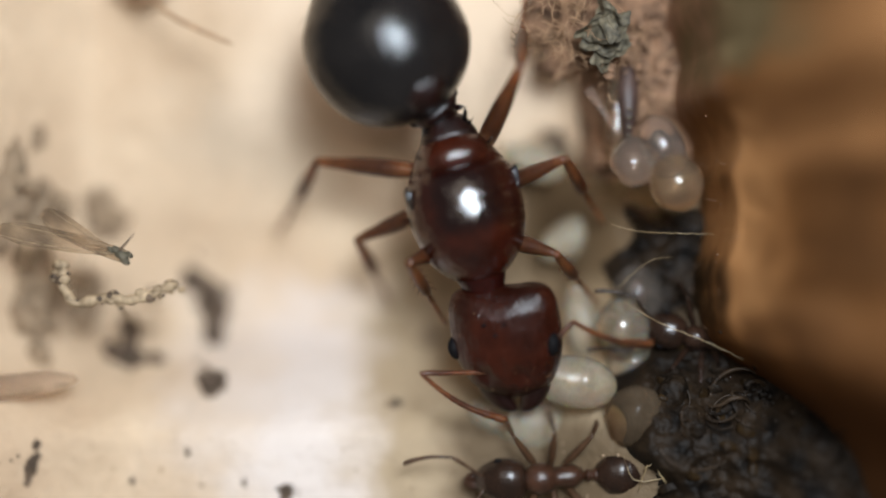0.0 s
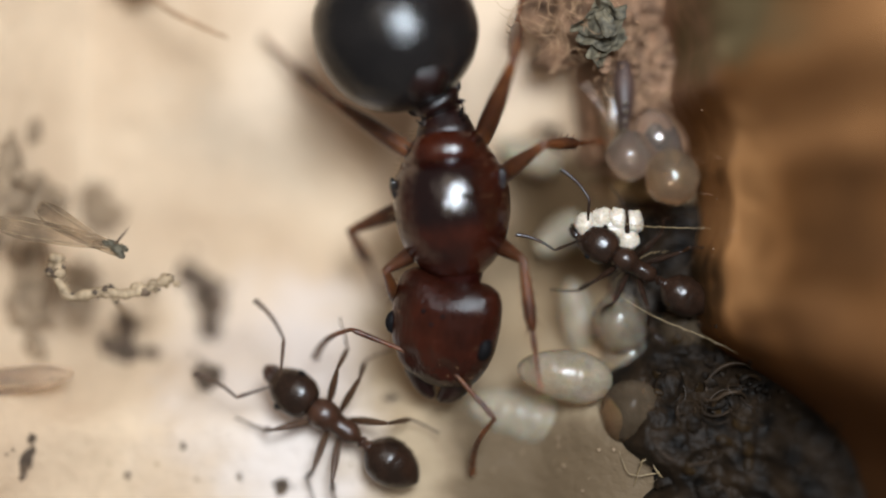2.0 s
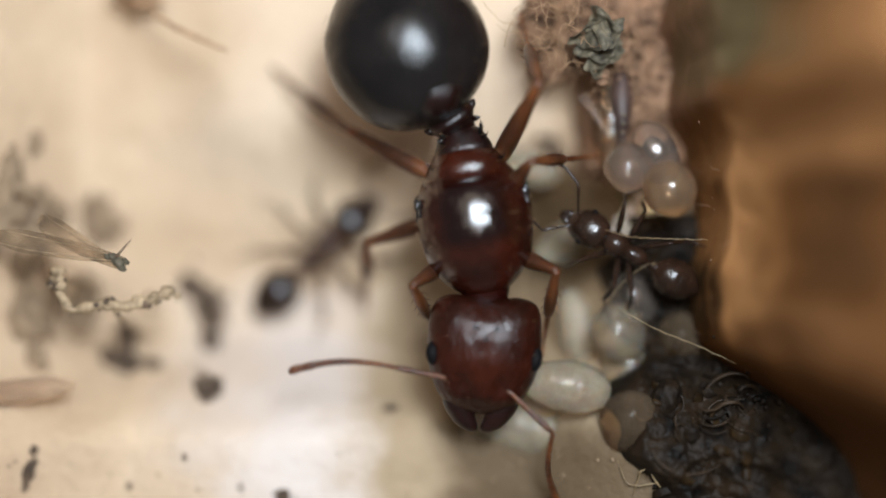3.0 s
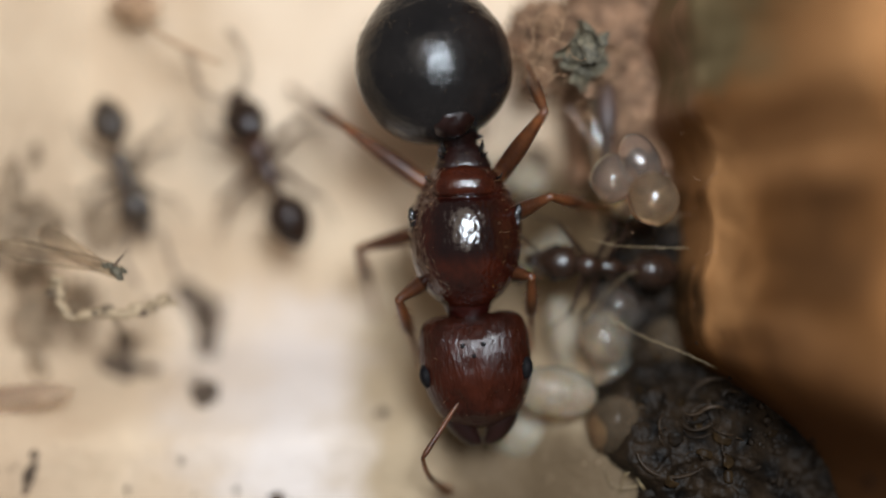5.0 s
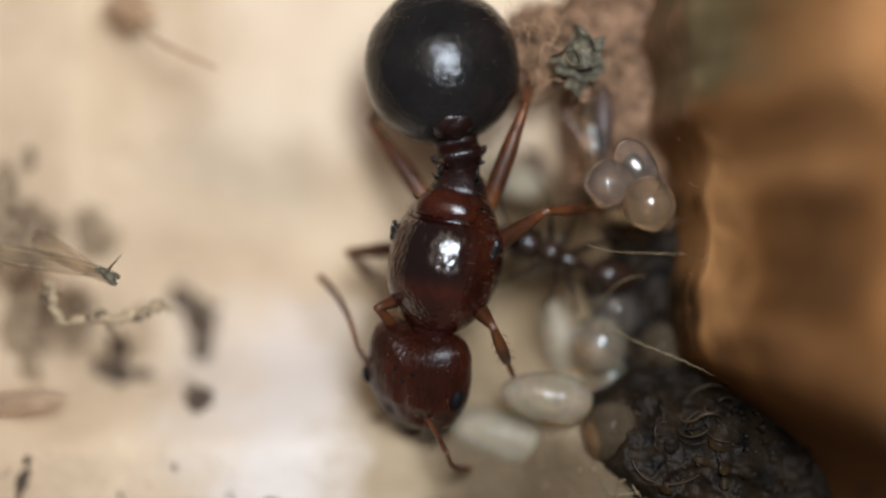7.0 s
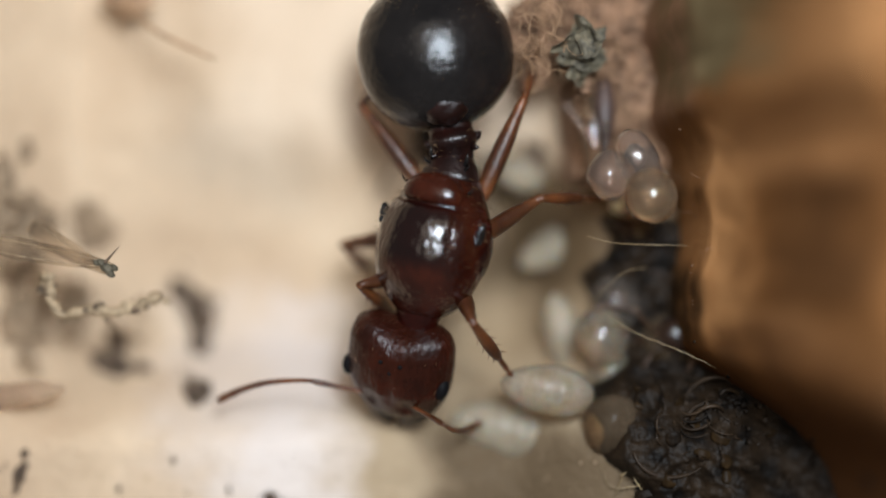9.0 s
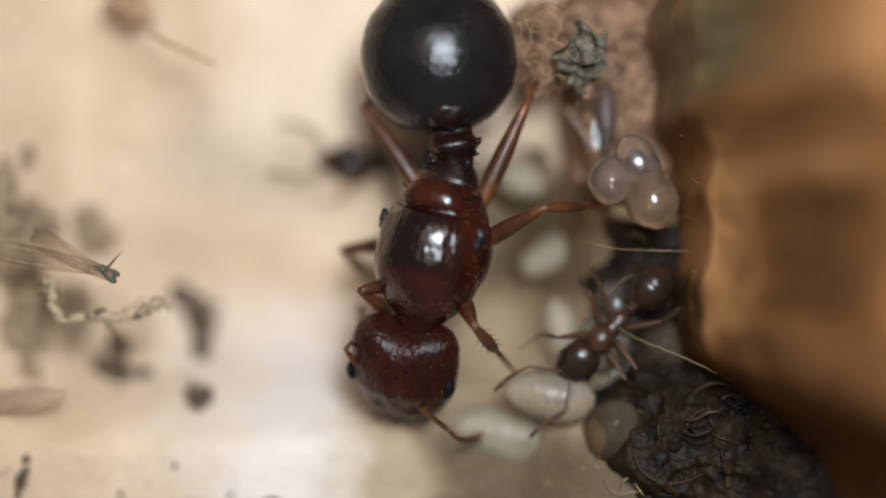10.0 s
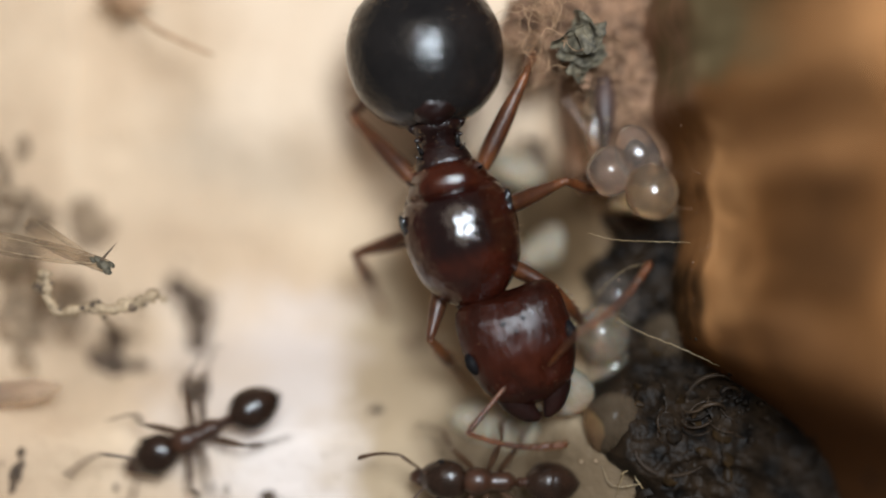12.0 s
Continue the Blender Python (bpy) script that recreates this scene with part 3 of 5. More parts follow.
def strand(points, r, material=PALE_FIBRE, label="thin pale plant fibre", name="fibre", category="fibre"):
    line = curve(points, 8)
    n = len(line) - 1
    line = [p + Vector((0.006 * math.sin(i * 1.7), 0.008 * math.sin(i * 2.3), 0)) for i, p in enumerate(line)]
    ob = part(name, tube(line, [r * (0.45 + 0.75 * math.sin(math.pi * (0.12 + 0.8 * i / n))) for i in range(n + 1)], 7), material)
    return tagged(ob, label, category, "loose fibres")


strand([(2.75, 0.40, 1.9), (3.19, 0.29, 1.95), (3.77, 0.26, 1.8), (4.44, 0.24, 1.9)], 0.006)
strand([(3.03, -0.89, 1.5), (3.58, -1.22, 1.8), (4.31, -1.52, 1.9), (5.06, -1.88, 2)], 0.007)
strand([(3.86, -0.13, 1.3), (3.45, -0.20, 1.5), (3.07, -0.56, 1.2), (2.91, -0.86, 1)], 0.006)
strand([(2.98, -3.38, 1.5), (3.18, -3.82, 1.7), (3.77, -3.70, 1.8), (3.57, -3.46, 1.9), (3.29, -3.59, 1.9)], 0.010, PALE_FIBRE, "tan plant fibre curled in the soil")
strand([(3.24, -4.02, 1.6), (3.40, -3.52, 1.8), (3.61, -3.78, 1.9), (3.84, -4.05, 1.7)], 0.010, PALE_FIBRE, "tan plant fibre curled in the soil")

# soil balls with a wet shine in the dark corner
for k, (x, y, z, r) in enumerate(((3.49, -3.76, 1.25, 0.3), (3.82, -2.40, 1, 0.3))):
    z = soil_height(x, y) + 0.1 * r
    tagged(part("soil_ball", blob((r * 0.8, r, r * 0.6), 0.25, 1.6, 4, k), SOIL, m=mm(x, y, z)), "dark damp ball of soil", "soil", "soil balls")

# ---- litter on the plaster ----
wing = thing("dead_wing", "grey-green translucent shed insect wing with a dark hinge", "insect wing", mm(-5.76, 0.06, 1.9, 0, 0, -16))
for turn, drop, length in ((-84, 0.0, 1.75), (-103, -0.12, 1.2)):
    blade = loft([(-length, 0.10, -0.3, 0.008), (-length * 0.75, 0.20, -0.15, 0.010), (-0.2, 0.15, 0, 0.012), (0.35, 0.07, 0, 0.02), (0.5, 0.03, 0, 0.02)], 16, 24)
    part("blade", blade, WING, wing, m=mm(0.12, 0, drop, 0, 0, turn))
    part("vein", tube(curve([(0.09, -length, -0.24), (0.12, -length * 0.6, -0.04), (0.08, 0.0, 0.02), (0.03, 0.5, 0.03)]), 0.008, 7), CRUST, wing, m=mm(0.12, 0, drop, 0, 0, turn))
    part("vein", tube(curve([(-0.12, -length * 0.9, -0.2), (-0.10, -length * 0.5, -0.02), (-0.05, 0.1, 0.02), (-0.02, 0.5, 0.03)]), 0.006, 7), CRUST, wing, m=mm(0.12, 0, drop, 0, 0, turn))
for k, (x, y, q) in enumerate(((0.55, -0.02, 0.10), (0.44, 0.04, 0.07), (0.62, -0.08, 0.07), (0.34, 0.02, 0.05), (0.66, 0.03, 0.05))):
    part("hinge", blob((q * 1.3, q * 0.8, q), 0.4, 2.0, 3, k), MOSS, wing, "dark hinge", mm(x, y, 0.03, 0, 0, -30))
part("bristle", tube(curve([(0.5, 0.06, 0.1), (0.58, 0.22, 0.12), (0.66, 0.40, 0.1)]), [0.028 - 0.0015 * i for i in range(17)], 6), GRIME, wing)

crust = thing("crust_strand", "beige strand of dried crust set with dark grains", "crust", mm(-5.56, -0.75, 1.3))
line = curve([(-0.85, 0.42, 0.0), (-0.82, 0.12, 0.05), (-0.6, -0.16, 0.05), (-0.1, -0.08, 0.08), (0.35, -0.1, 0.05), (0.75, 0.02, 0.02), (1.05, 0.16, -0.1)], 6)
part("strand", tube([p + 0.02 * noise.noise_vector(p * 5) for p in line], [0.085 + 0.05 * noise.noise((i * 0.37, 0, 3)) + 0.02 * noise.noise((i * 1.3, 5, 3)) for i in range(len(line))], 8), CRUST, crust)
for k in range(56):
    p = line[rng.randrange(len(line))] + Vector((rng.gauss(0, 0.09), rng.gauss(0, 0.07), rng.uniform(-0.05, 0.08)))
    r = min(0.13, 0.02 + rng.expovariate(28))
    part("grain", blob((r, r * 0.8, r * 0.7), 0.4, 2, 2, k, Matrix.Translation(p)), GRIME if k % 2 == 0 else CRUST, crust)
part("stalk", tube(curve([(0.02, -0.1, 0), (0.0, -0.55, -1.4), (0.02, -0.9, -3.4)]), [0.04] * 16 + [0.05], 7), CRUST, crust)
part("stalk", tube(curve([(-0.8, 0.3, 0), (-1.0, 0.3, -1.2), (-1.0, 0.1, -2.6)]), 0.05, 7), CRUST, crust)


def dirt(x, y, r, seed, stretch=1.0, high=0.5, turn=0, material=GRIME, label="dark clod of dirt lying on the plaster"):
    z = plaster_height(x, y) + r * high * 0.55
    root = thing("dirt_clod", label, "dirt", mm(x, y, z, 0, 0, turn), "dirt clods")
    part("clod", blob((r * 0.38, r * stretch * 0.45, r * high * 0.6), 0.9, 2.2, 4, seed), material, root)
    local = random.Random(seed)
    for k in range(26):
        q = local.uniform(0.1, 0.34) * r
        part("crumb", blob((q, q * local.uniform(0.7, 1.6), q * 0.7), 0.6, 2, 2, k, Matrix.Translation((local.gauss(0, 0.42) * r, local.gauss(0, 0.5) * r * stretch, -r * high * 0.3))), material, root)
    return root


for k, (x, y, z, r, stretch, turn) in enumerate(((-4.46, -0.95, -2, 0.40, 1.9, 10), (-4.36, -1.72, -2, 0.34, 2.2, 8), (-4.20, -2.55, -1, 0.28, 2.0, 20), (-5.80, -2.05, -1.5, 0.50, 1.5, 10), (-4.86, -0.60, -2, 0.34, 0.7, 0),
                                                 (-7.50, -0.25, -1, 0.85, 2.4, 10), (-6.95, -1.20, -1, 0.7, 1.1, 0), (-6.70, 0.80, -1, 0.6, 1.6, 40), (-7.10, -3.73, 0.6, 0.19, 2.0, -25), (-5.40, -4.05, 0.6, 0.06, 1.5, 20),
                                                 (-2.75, -4.24, 0.6, 0.16, 0.6, 0), (-4.45, -3.56, 0.6, 0.07, 1, 0), (-0.85, -2.77, 0, 0.12, 1, 0), (-0.25, -1.77, -0.8, 0.3, 1.2, 0), (2.20, 1.92, -0.8, 0.30, 1.2, 20), (-3.47, -4.08, 0.7, 0.07, 1, 0), (-7.9, 0.75, -1, 0.75, 1.8, -10), (-7.7, -1.1, -1, 0.65, 1.2, 20))):
    if k in (5, 6, 7, 13, 16, 17):
        dirt(x, y, r, k + 3, stretch, turn=turn, high=0.3, material=DUST, label="grey-brown smear of dust on the plaster")
    else:
        dirt(x, y, r, k + 3, stretch, turn=turn)

husk = thing("husk", "pale translucent empty seed husk on the plaster", "husk", mm(-7.06, -2.33, 0.8, 0, 0, -84))
part("shell", loft([(-1.2, 0.05, 0, 0.05), (-0.9, 0.22, 0, 0.14), (0.3, 0.2, 0, 0.14), (0.75, 0.05, 0, 0.05)], 18, 24), HUSK, husk)
part("seam", tube(curve([(0.06, -1.1, 0.1), (0.1, -0.4, 0.15), (0.05, 0.6, 0.08)]), 0.015, 6), CRUST, husk)
strand([(-5.51, 4.72, 0.2), (-4.81, 4.13, 0.4), (-4.29, 3.85, 0.5), (-3.68, 3.57, 0.6)], 0.035, FIBRE, "thin reddish plant hair", "plant_hair")
tagged(part("plant_shred", blob((0.42, 0.3, 0.16), 0.7, 2.2, 4, 6), FIBRE, m=mm(-5.50, 4.83, -0.4)), "curled brown plant shred", "plant debris")
# ---- the ants ----
BODY_UP = 2.5   # height of the queen's trunk over her feet
QUEEN_BASE = -0.6
HIPS = {"fore": (0.40, 0.62, 1.95), "mid": (0.42, -0.08, 1.9), "hind": (0.40, -0.66, 1.95)}
THIGH = {"fore": 1.25, "mid": 1.65, "hind": 2.1}
SHIN = {"fore": 1.15, "mid": 1.25, "hind": 1.5}
FOOT = {"fore": 0.9, "mid": 0.95, "hind": 1.2}
SCAPE, LASH = 1.15, 1.75


def limb_meshes(thigh, shin, foot, r, material):
    """Femur, tibia and tarsus, each along its own y."""
    made = []
    for name in ("femur", "tibia", "tarsus"):
        if name == "femur":
            bm = loft([(-0.05 * thigh, r * 0.6, 0, r * 0.6), (0.08 * thigh, r * 0.8, 0, r * 0.8), (0.3 * thigh, r * 1.15, 0, r * 1.2), (0.6 * thigh, r * 1.05, 0, r * 1.1),
                       (0.88 * thigh, r * 0.62, 0, r * 0.66), (0.97 * thigh, r * 0.66, 0, r * 0.7), (1.02 * thigh, r * 0.35, 0, r * 0.35)], 12, 18)
        elif name == "tibia":
            bm = loft([(-0.02, r * 0.45, 0, r * 0.45), (0.12 * shin, r * 0.55, 0, r * 0.55), (0.6 * shin, r * 0.8, 0, r * 0.8), (0.92 * shin, r * 0.7, 0, r * 0.7), (shin, r * 0.4, 0, r * 0.4)], 12, 14)
            tube([(r * 0.4, shin * 0.95, -r * 0.3), (r * 0.9, shin * 1.08, -r * 0.5)], [r * 0.14, r * 0.04], 5, bm)
            for k in range(7):
                s = shin * (0.25 + 0.1 * k)
                side = r * (0.75 if k % 2 else -0.75)
                tube([(side * 0.9, s, 0.02), (side * 1.7, s + r * 0.9, 0.03)], [r * 0.07, r * 0.02], 4, bm)
        else:
            bm = bmesh.new()
            y = shin
            for k, share in enumerate((0.42, 0.18, 0.14, 0.10, 0.16)):
                step = foot * share
                w = r * (0.42 - 0.03 * k)
                loft([(y, w * 0.7, 0.03 * k, w * 0.7), (y + step * 0.8, w, 0.03 * k + 0.01, w), (y + step, w * 0.6, 0.03 * (k + 1), w * 0.6)], 8, 6, 2.0, bm)
                y += step
            for side in (-1, 1):
                tube([(0, y - 0.02, 0.15), (side * r * 0.4, y + r * 0.6, 0.13), (side * r * 0.5, y + r * 0.9, 0.08)], [r * 0.16, r * 0.12, r * 0.04], 5, bm)
        made.append((name, bm))
    return [(name, mesh_of(name, bm, material)) for name, bm in made]


def mesh_of(name, bm, material):
    bmesh.ops.transform(bm, matrix=Matrix.Scale(U, 4), verts=bm.verts)
    bmesh.ops.recalc_face_normals(bm, faces=bm.faces)
    data = bpy.data.meshes.new(name)
    bm.to_mesh(data)
    bm.free()
    data.polygons.foreach_set("use_smooth", [True] * len(data.polygons))
    data.materials.append(material)
    return data


def antenna_meshes(scape, lash, r, material):
    first = loft([(-0.03, r * 0.5, 0, r * 0.5), (0.04, r * 0.9, 0, r * 0.9), (0.12 * scape, r * 0.6, 0, r * 0.6), (0.6 * scape, r * 0.8, 0, r * 0.8), (0.95 * scape, r, 0, r), (scape * 1.01, r * 0.5, 0, r * 0.5)], 10, 16)
    rows = [(0, r * 0.4, 0, r * 0.4)]
    y = 0.0
    for k in range(10):
        step = lash * (0.15 if k == 9 else 0.12 if k == 8 else 0.0912)
        w = r * (0.72 + 0.045 * k) * (1.12 if k > 7 else 1)
        rows += [(y + step * 0.08, w * 0.90, 0, w * 0.90), (y + step * 0.4, w, 0, w), (y + step * 0.8, w, 0, w), (y + step, w * (0.25 if k == 9 else 0.9), 0, w * (0.25 if k == 9 else 0.9))]
        y += step
    bm = loft(rows, 10, 150)
    for v in bm.verts:   # a slack bow
        v.co.x += 0.07 * lash * math.sin(math.pi * v.co.y / lash)
    return mesh_of("scape", first, material), mesh_of("funiculus", bm, material)


def bristles(name, spots, parent, length, r, rng):
    """Fine erect hairs: spots are (point, way)."""
    bm = bmesh.new()
    for p, d in spots:
        d = (Vector(d) + Vector((rng.gauss(0, 0.25), rng.gauss(0, 0.25), rng.gauss(0, 0.25)))).normalized()
        k = length * rng.uniform(0.5, 1.2)
        tube([Vector(p), Vector(p) + d * k * 0.6, Vector(p) + d * k], [r, r * 0.7, r * 0.2], 4, bm)
    return part(name, bm, BRISTLE, parent, "fine tawny hairs")


def make_queen():
    hair = random.Random(11)
    queen = thing("ant_queen", "large glossy red-brown ant queen with a black abdomen", "ant")
    up = BODY_UP
    trunk = loft([(-1.36, 0.20, up - 0.25, 0.22), (-1.2, 0.42, up - 0.25, 0.42), (-0.95, 0.60, up - 0.15, 0.58), (-0.6, 0.80, up - 0.1, 0.76), (-0.4, 0.89, up - 0.06, 0.84), (-0.15, 0.95, up - 0.03, 0.87), (0.3, 0.94, up - 0.02, 0.88),
                  (0.55, 0.90, up - 0.03, 0.85), (0.8, 0.82, up - 0.06, 0.74), (1.05, 0.64, up - 0.12, 0.58), (1.24, 0.42, up - 0.14, 0.42), (1.33, 0.25, up - 0.14, 0.26), (1.36, 0.12, up - 0.14, 0.14)], 64, 90, 2.0, passes=10)
    for v in trunk.verts:   # seams: across before the scutellum, and two long furrows
        x, y, z = v.co
        if z > up:
            v.co.z -= 0.10 * math.exp(-((y + 0.55 + 0.10 * x * x) / 0.045) ** 2)
            v.co.z -= 0.03 * math.exp(-((abs(x) - 0.58) / 0.05) ** 2) * ease(-y, -0.5, 0.1)
    trunk = part("thorax", trunk, THORAX, queen)
    part("scutellum", loft([(-0.27, 0.10, -0.06, 0.08), (-0.20, 0.36, -0.03, 0.20), (-0.04, 0.50, 0.01, 0.27), (0.12, 0.53, 0.02, 0.28), (0.22, 0.50, 0.02, 0.25), (0.27, 0.30, 0, 0.12)], 32, 30, 2.2), AMBER_DOME, trunk, "amber-red dome", m=mm(0, -0.82, up + 0.42))
    part("neck", loft([(-0.25, 0.36, 0, 0.34), (0.0, 0.42, 0, 0.36), (0.2, 0.36, 0, 0.30), (0.42, 0.24, 0, 0.22)], 22, 14), CUTICLE, trunk, m=mm(0, 1.2, up - 0.12))
    part("propodeum", loft([(-0.32, 0.2, -0.1, 0.2), (-0.2, 0.36, -0.05, 0.32), (0.1, 0.5, 0.0, 0.4), (0.3, 0.4, 0, 0.3)], 24, 18, 2.3), JAW, trunk, m=mm(0, -1.2, up - 0.1))
    for side in (-1, 1):
        part("wing_scar", blob((0.07, 0.20, 0.13), 0.35, 2.2, 4, 2), DARK, trunk, "dark torn wing stub", mm(side * 0.87, -0.22, up + 0.22, 0, 0, side * 10))
        line = curve([(side * 0.72, -0.56, up + 0.28), (side * 0.53, -0.90, up + 0.31), (side * 0.40, -1.16, up + 0.20), (side * 0.26, -1.30, up + 0.08)], 7)
        for k, i in enumerate((6, 18)):
            p = line[i]
            part("barb", tube([(0, 0, 0), (side * 0.05, -0.02, 0.06), (side * 0.09, -0.09, 0.10)], [0.032, 0.022, 0.005], 6), DARK, trunk, "dark barb", mm(p.x, p.y, p.z, 0, 0, side * 11 * k))
        part("flank_plate", loft([(-0.5, 0.06, 0, 0.1), (-0.1, 0.14, 0, 0.42), (0.3, 0.12, 0, 0.36), (0.55, 0.05, 0, 0.1)], 16, 16), CUTICLE, trunk, m=mm(side * 0.83, 0.02, up - 0.12))
        part("spine", tube([(0, 0, 0), (side * 0.03, -0.1, 0.08), (side * 0.04, -0.2, 0.12)], [0.05, 0.035, 0.006], 7), DARK, trunk, m=mm(side * 0.3, -1.32, up + 0.1))
    spots = []
    for _ in range(150):
        a, y = hair.uniform(0.02, math.pi - 0.02), hair.uniform(-1.2, 0.95)
        w = float(np.interp(y, (-1.2, -0.6, 0, 0.5, 0.95), (0.42, 0.8, 0.95, 0.88, 0.55)))
        d = Vector((math.cos(a), 0, math.sin(a)))
        if abs(math.cos(a)) > 0.55 or y < -0.6:
            spots.append(((w * d.x * 0.98, y, up - 0.05 + w * 0.92 * d.z), d))
    bristles("hairs", spots, trunk, 0.15, 0.0045, hair)

    head = loft([(-0.07, 0.5, 0, 0.22), (-0.03, 0.7, 0, 0.34), (0.05, 0.84, 0, 0.45), (0.28, 0.92, 0, 0.57), (0.67, 0.94, 0, 0.62), (1.06, 0.92, 0, 0.61), (1.33, 0.84, -0.03, 0.55), (1.59, 0.72, -0.06, 0.46), (1.73, 0.6, -0.09, 0.36), (1.85, 0.46, -0.12, 0.24), (1.89, 0.3, -0.12, 0.14)], 60, 70, 2.1, passes=4)
    for v in head.verts:   # notched back, pits, frontal furrow
        x, y, z = v.co
        v.co.y += 0.12 * math.exp(-(x / 0.34) ** 2) * (1 - ease(y, -0.1, 0.7))
        if z > 0:
            v.co.z -= 0.045 * math.exp(-(x / 0.05) ** 2) * ease(y, 0.5, 0.8) * (1 - ease(y, 1.2, 1.4))
            v.co.z -= 0.10 * math.exp(-(((abs(x) - 0.30) / 0.12) ** 2 + ((y - 1.36) / 0.16) ** 2))
    head = part("head", head, RUGOSE, queen)
    for side in (-1, 1):
        part("eye", blob((0.13, 0.21, 0.19), detail=4), EYE, head, "black compound eye", mm(side * 0.81, 0.92, 0.20, 0, side * 20, side * 8))
        jaw = loft([(-0.2, 0.16, 0, 0.14), (-0.05, 0.27, 0, 0.24), (0.15, 0.27, -0.02, 0.22), (0.34, 0.22, -0.04, 0.17), (0.5, 0.18, -0.06, 0.12), (0.57, 0.13, -0.06, 0.07), (0.58, 0.05, -0.06, 0.03)], 16, 16)
        for v in jaw.verts:
            v.co.x -= side * 0.75 * max(0, v.co.y) ** 2
        part("mandible", jaw, JAW, head, "dark toothed mandible", mm(side * 0.37, 1.62, -0.05))
        part("frontal_lobe", blob((0.08, 0.19, 0.04), 0.1, 1.5, 3, 3), CUTICLE, head, m=mm(side * 0.2, 1.24, 0.42, -20, 0, 0))
    part("clypeus", blob((0.36, 0.17, 0.14), 0.1, 1.4, 3, 8), CUTICLE, head, m=mm(0, 1.66, 0.14, -24, 0, 0))
    for x, y in ((0, 0.62), (-0.17, 0.44), (0.17, 0.44)):
        part("ocellus", blob((0.04, 0.04, 0.03), detail=2), EYE, head, "tiny glassy eye", mm(x, y, 0.588))
    spots = [((hair.uniform(-0.8, 0.8), hair.uniform(0.1, 1.6), 0.45), (hair.gauss(0, 0.3), 0.3, 1)) for _ in range(24)]
    spots += [((s * (0.9 - 0.2 * abs(k - 5) / 5), 0.2 + 0.14 * k, 0.05), (s, 0.2, 0.4)) for s in (-1, 1) for k in range(10)]
    spots += [((hair.uniform(-0.35, 0.35), 1.82, 0.0), (0, 1, 0.1)) for _ in range(14)]
    bristles("hairs", spots, head, 0.11, 0.004, hair)

    gaster = loft([(1.40, 0.16, 0.05, 0.16), (1.34, 0.46, 0.05, 0.44), (1.14, 0.86, 0.02, 0.78), (0.75, 1.20, 0, 1.05), (0.25, 1.33, 0, 1.16), (-0.25, 1.31, 0, 1.15), (-0.75, 1.10, -0.04, 0.98),
                   (-1.15, 0.66, -0.1, 0.6), (-1.4, 0.3, -0.15, 0.28), (-1.48, 0.1, -0.16, 0.1)], 64, 90, passes=26)
    for v in gaster.verts:
        r = 1 - 0.007 * (math.exp(-((v.co.y + 0.42) / 0.04) ** 2) + math.exp(-((v.co.y + 0.92) / 0.04) ** 2))
        v.co.x, v.co.z = v.co.x * r, v.co.z * r
    gaster = part("gaster", gaster, DARK, queen, "swollen black abdomen")
    spots = []
    for _ in range(170):
        a, y = hair.uniform(0, 6.28), hair.uniform(-1.2, 1.1)
        k = math.sqrt(max(0.02, 1 - (y / 1.45) ** 2))
        d = Vector((math.cos(a), 0.15, math.sin(a)))
        if d.z > -0.3:
            spots.append(((1.22 * k * d.x, y, 1.08 * k * d.z), d))
    bristles("hairs", spots, gaster, 0.14, 0.004, hair)

    part("postpetiole", blob((0.36, 0.30, 0.20), 0.12, 2.0, 4, 3), JAW, gaster, "dark red-brown knob", mm(0, 1.12, 0.60, -42, 0, 0))
    petiole = loft([(0.16, 0.30, 0, 0.26), (-0.02, 0.29, 0.01, 0.27), (-0.16, 0.32, 0.06, 0.32), (-0.28, 0.39, 0.11, 0.38), (-0.36, 0.42, 0.12, 0.40), (-0.44, 0.40, 0.10, 0.37), (-0.54, 0.36, 0.05, 0.32), (-0.70, 0.40, 0.02, 0.33), (-0.95, 0.38, -0.04, 0.32),
                    (-1.08, 0.22, -0.05, 0.2)], 30, 60, 2.3)
    petiole = part("petiole", petiole, JAW, queen, "dark angular waist")
    for side in (-1, 1):
        part("tooth", tube([(0, 0, 0), (side * 0.08, -0.03, 0.02), (side * 0.13, -0.07, 0.02)], [0.09, 0.06, 0.012], 8), JAW, petiole, m=mm(side * 0.36, -0.36, 0.14))
        part("tooth", tube([(0, 0, 0), (side * 0.06, 0.02, 0.05), (side * 0.10, 0.03, 0.09)], [0.06, 0.04, 0.01], 7), JAW, petiole, m=mm(side * 0.30, -0.18, 0.26))
    bristles("hairs", [((hair.uniform(-0.4, 0.4), hair.uniform(-0.5, 0.1), 0.36), (hair.gauss(0, 0.5), -0.3, 1)) for _ in range(26)], petiole, 0.16, 0.0045, hair)

    legs = {}
    for pair in ("fore", "mid", "hind"):
        meshes = limb_meshes(THIGH[pair], SHIN[pair], FOOT[pair], 0.135 if pair != "hind" else 0.145, LIMB)
        for side, word in ((1, "left"), (-1, "right")):
            femur = piece("femur", meshes[0][1], queen, "amber-brown leg segment")
            legs[word + "_" + pair] = (femur, piece("tibia", meshes[1][1], femur), piece("tarsus", meshes[2][1], femur), side, pair)
    scape, lash = antenna_meshes(SCAPE, LASH, 0.054, LIMB)
    feelers = {}
    for side, word in ((1, "left"), (-1, "right")):
        base = piece("scape", scape, queen, "reddish elbowed antenna")
        feelers["antenna_" + word] = (base, piece("funiculus", lash, base), side)
    return queen, head, gaster, petiole, legs, feelers


WORKER_MESHES = {}


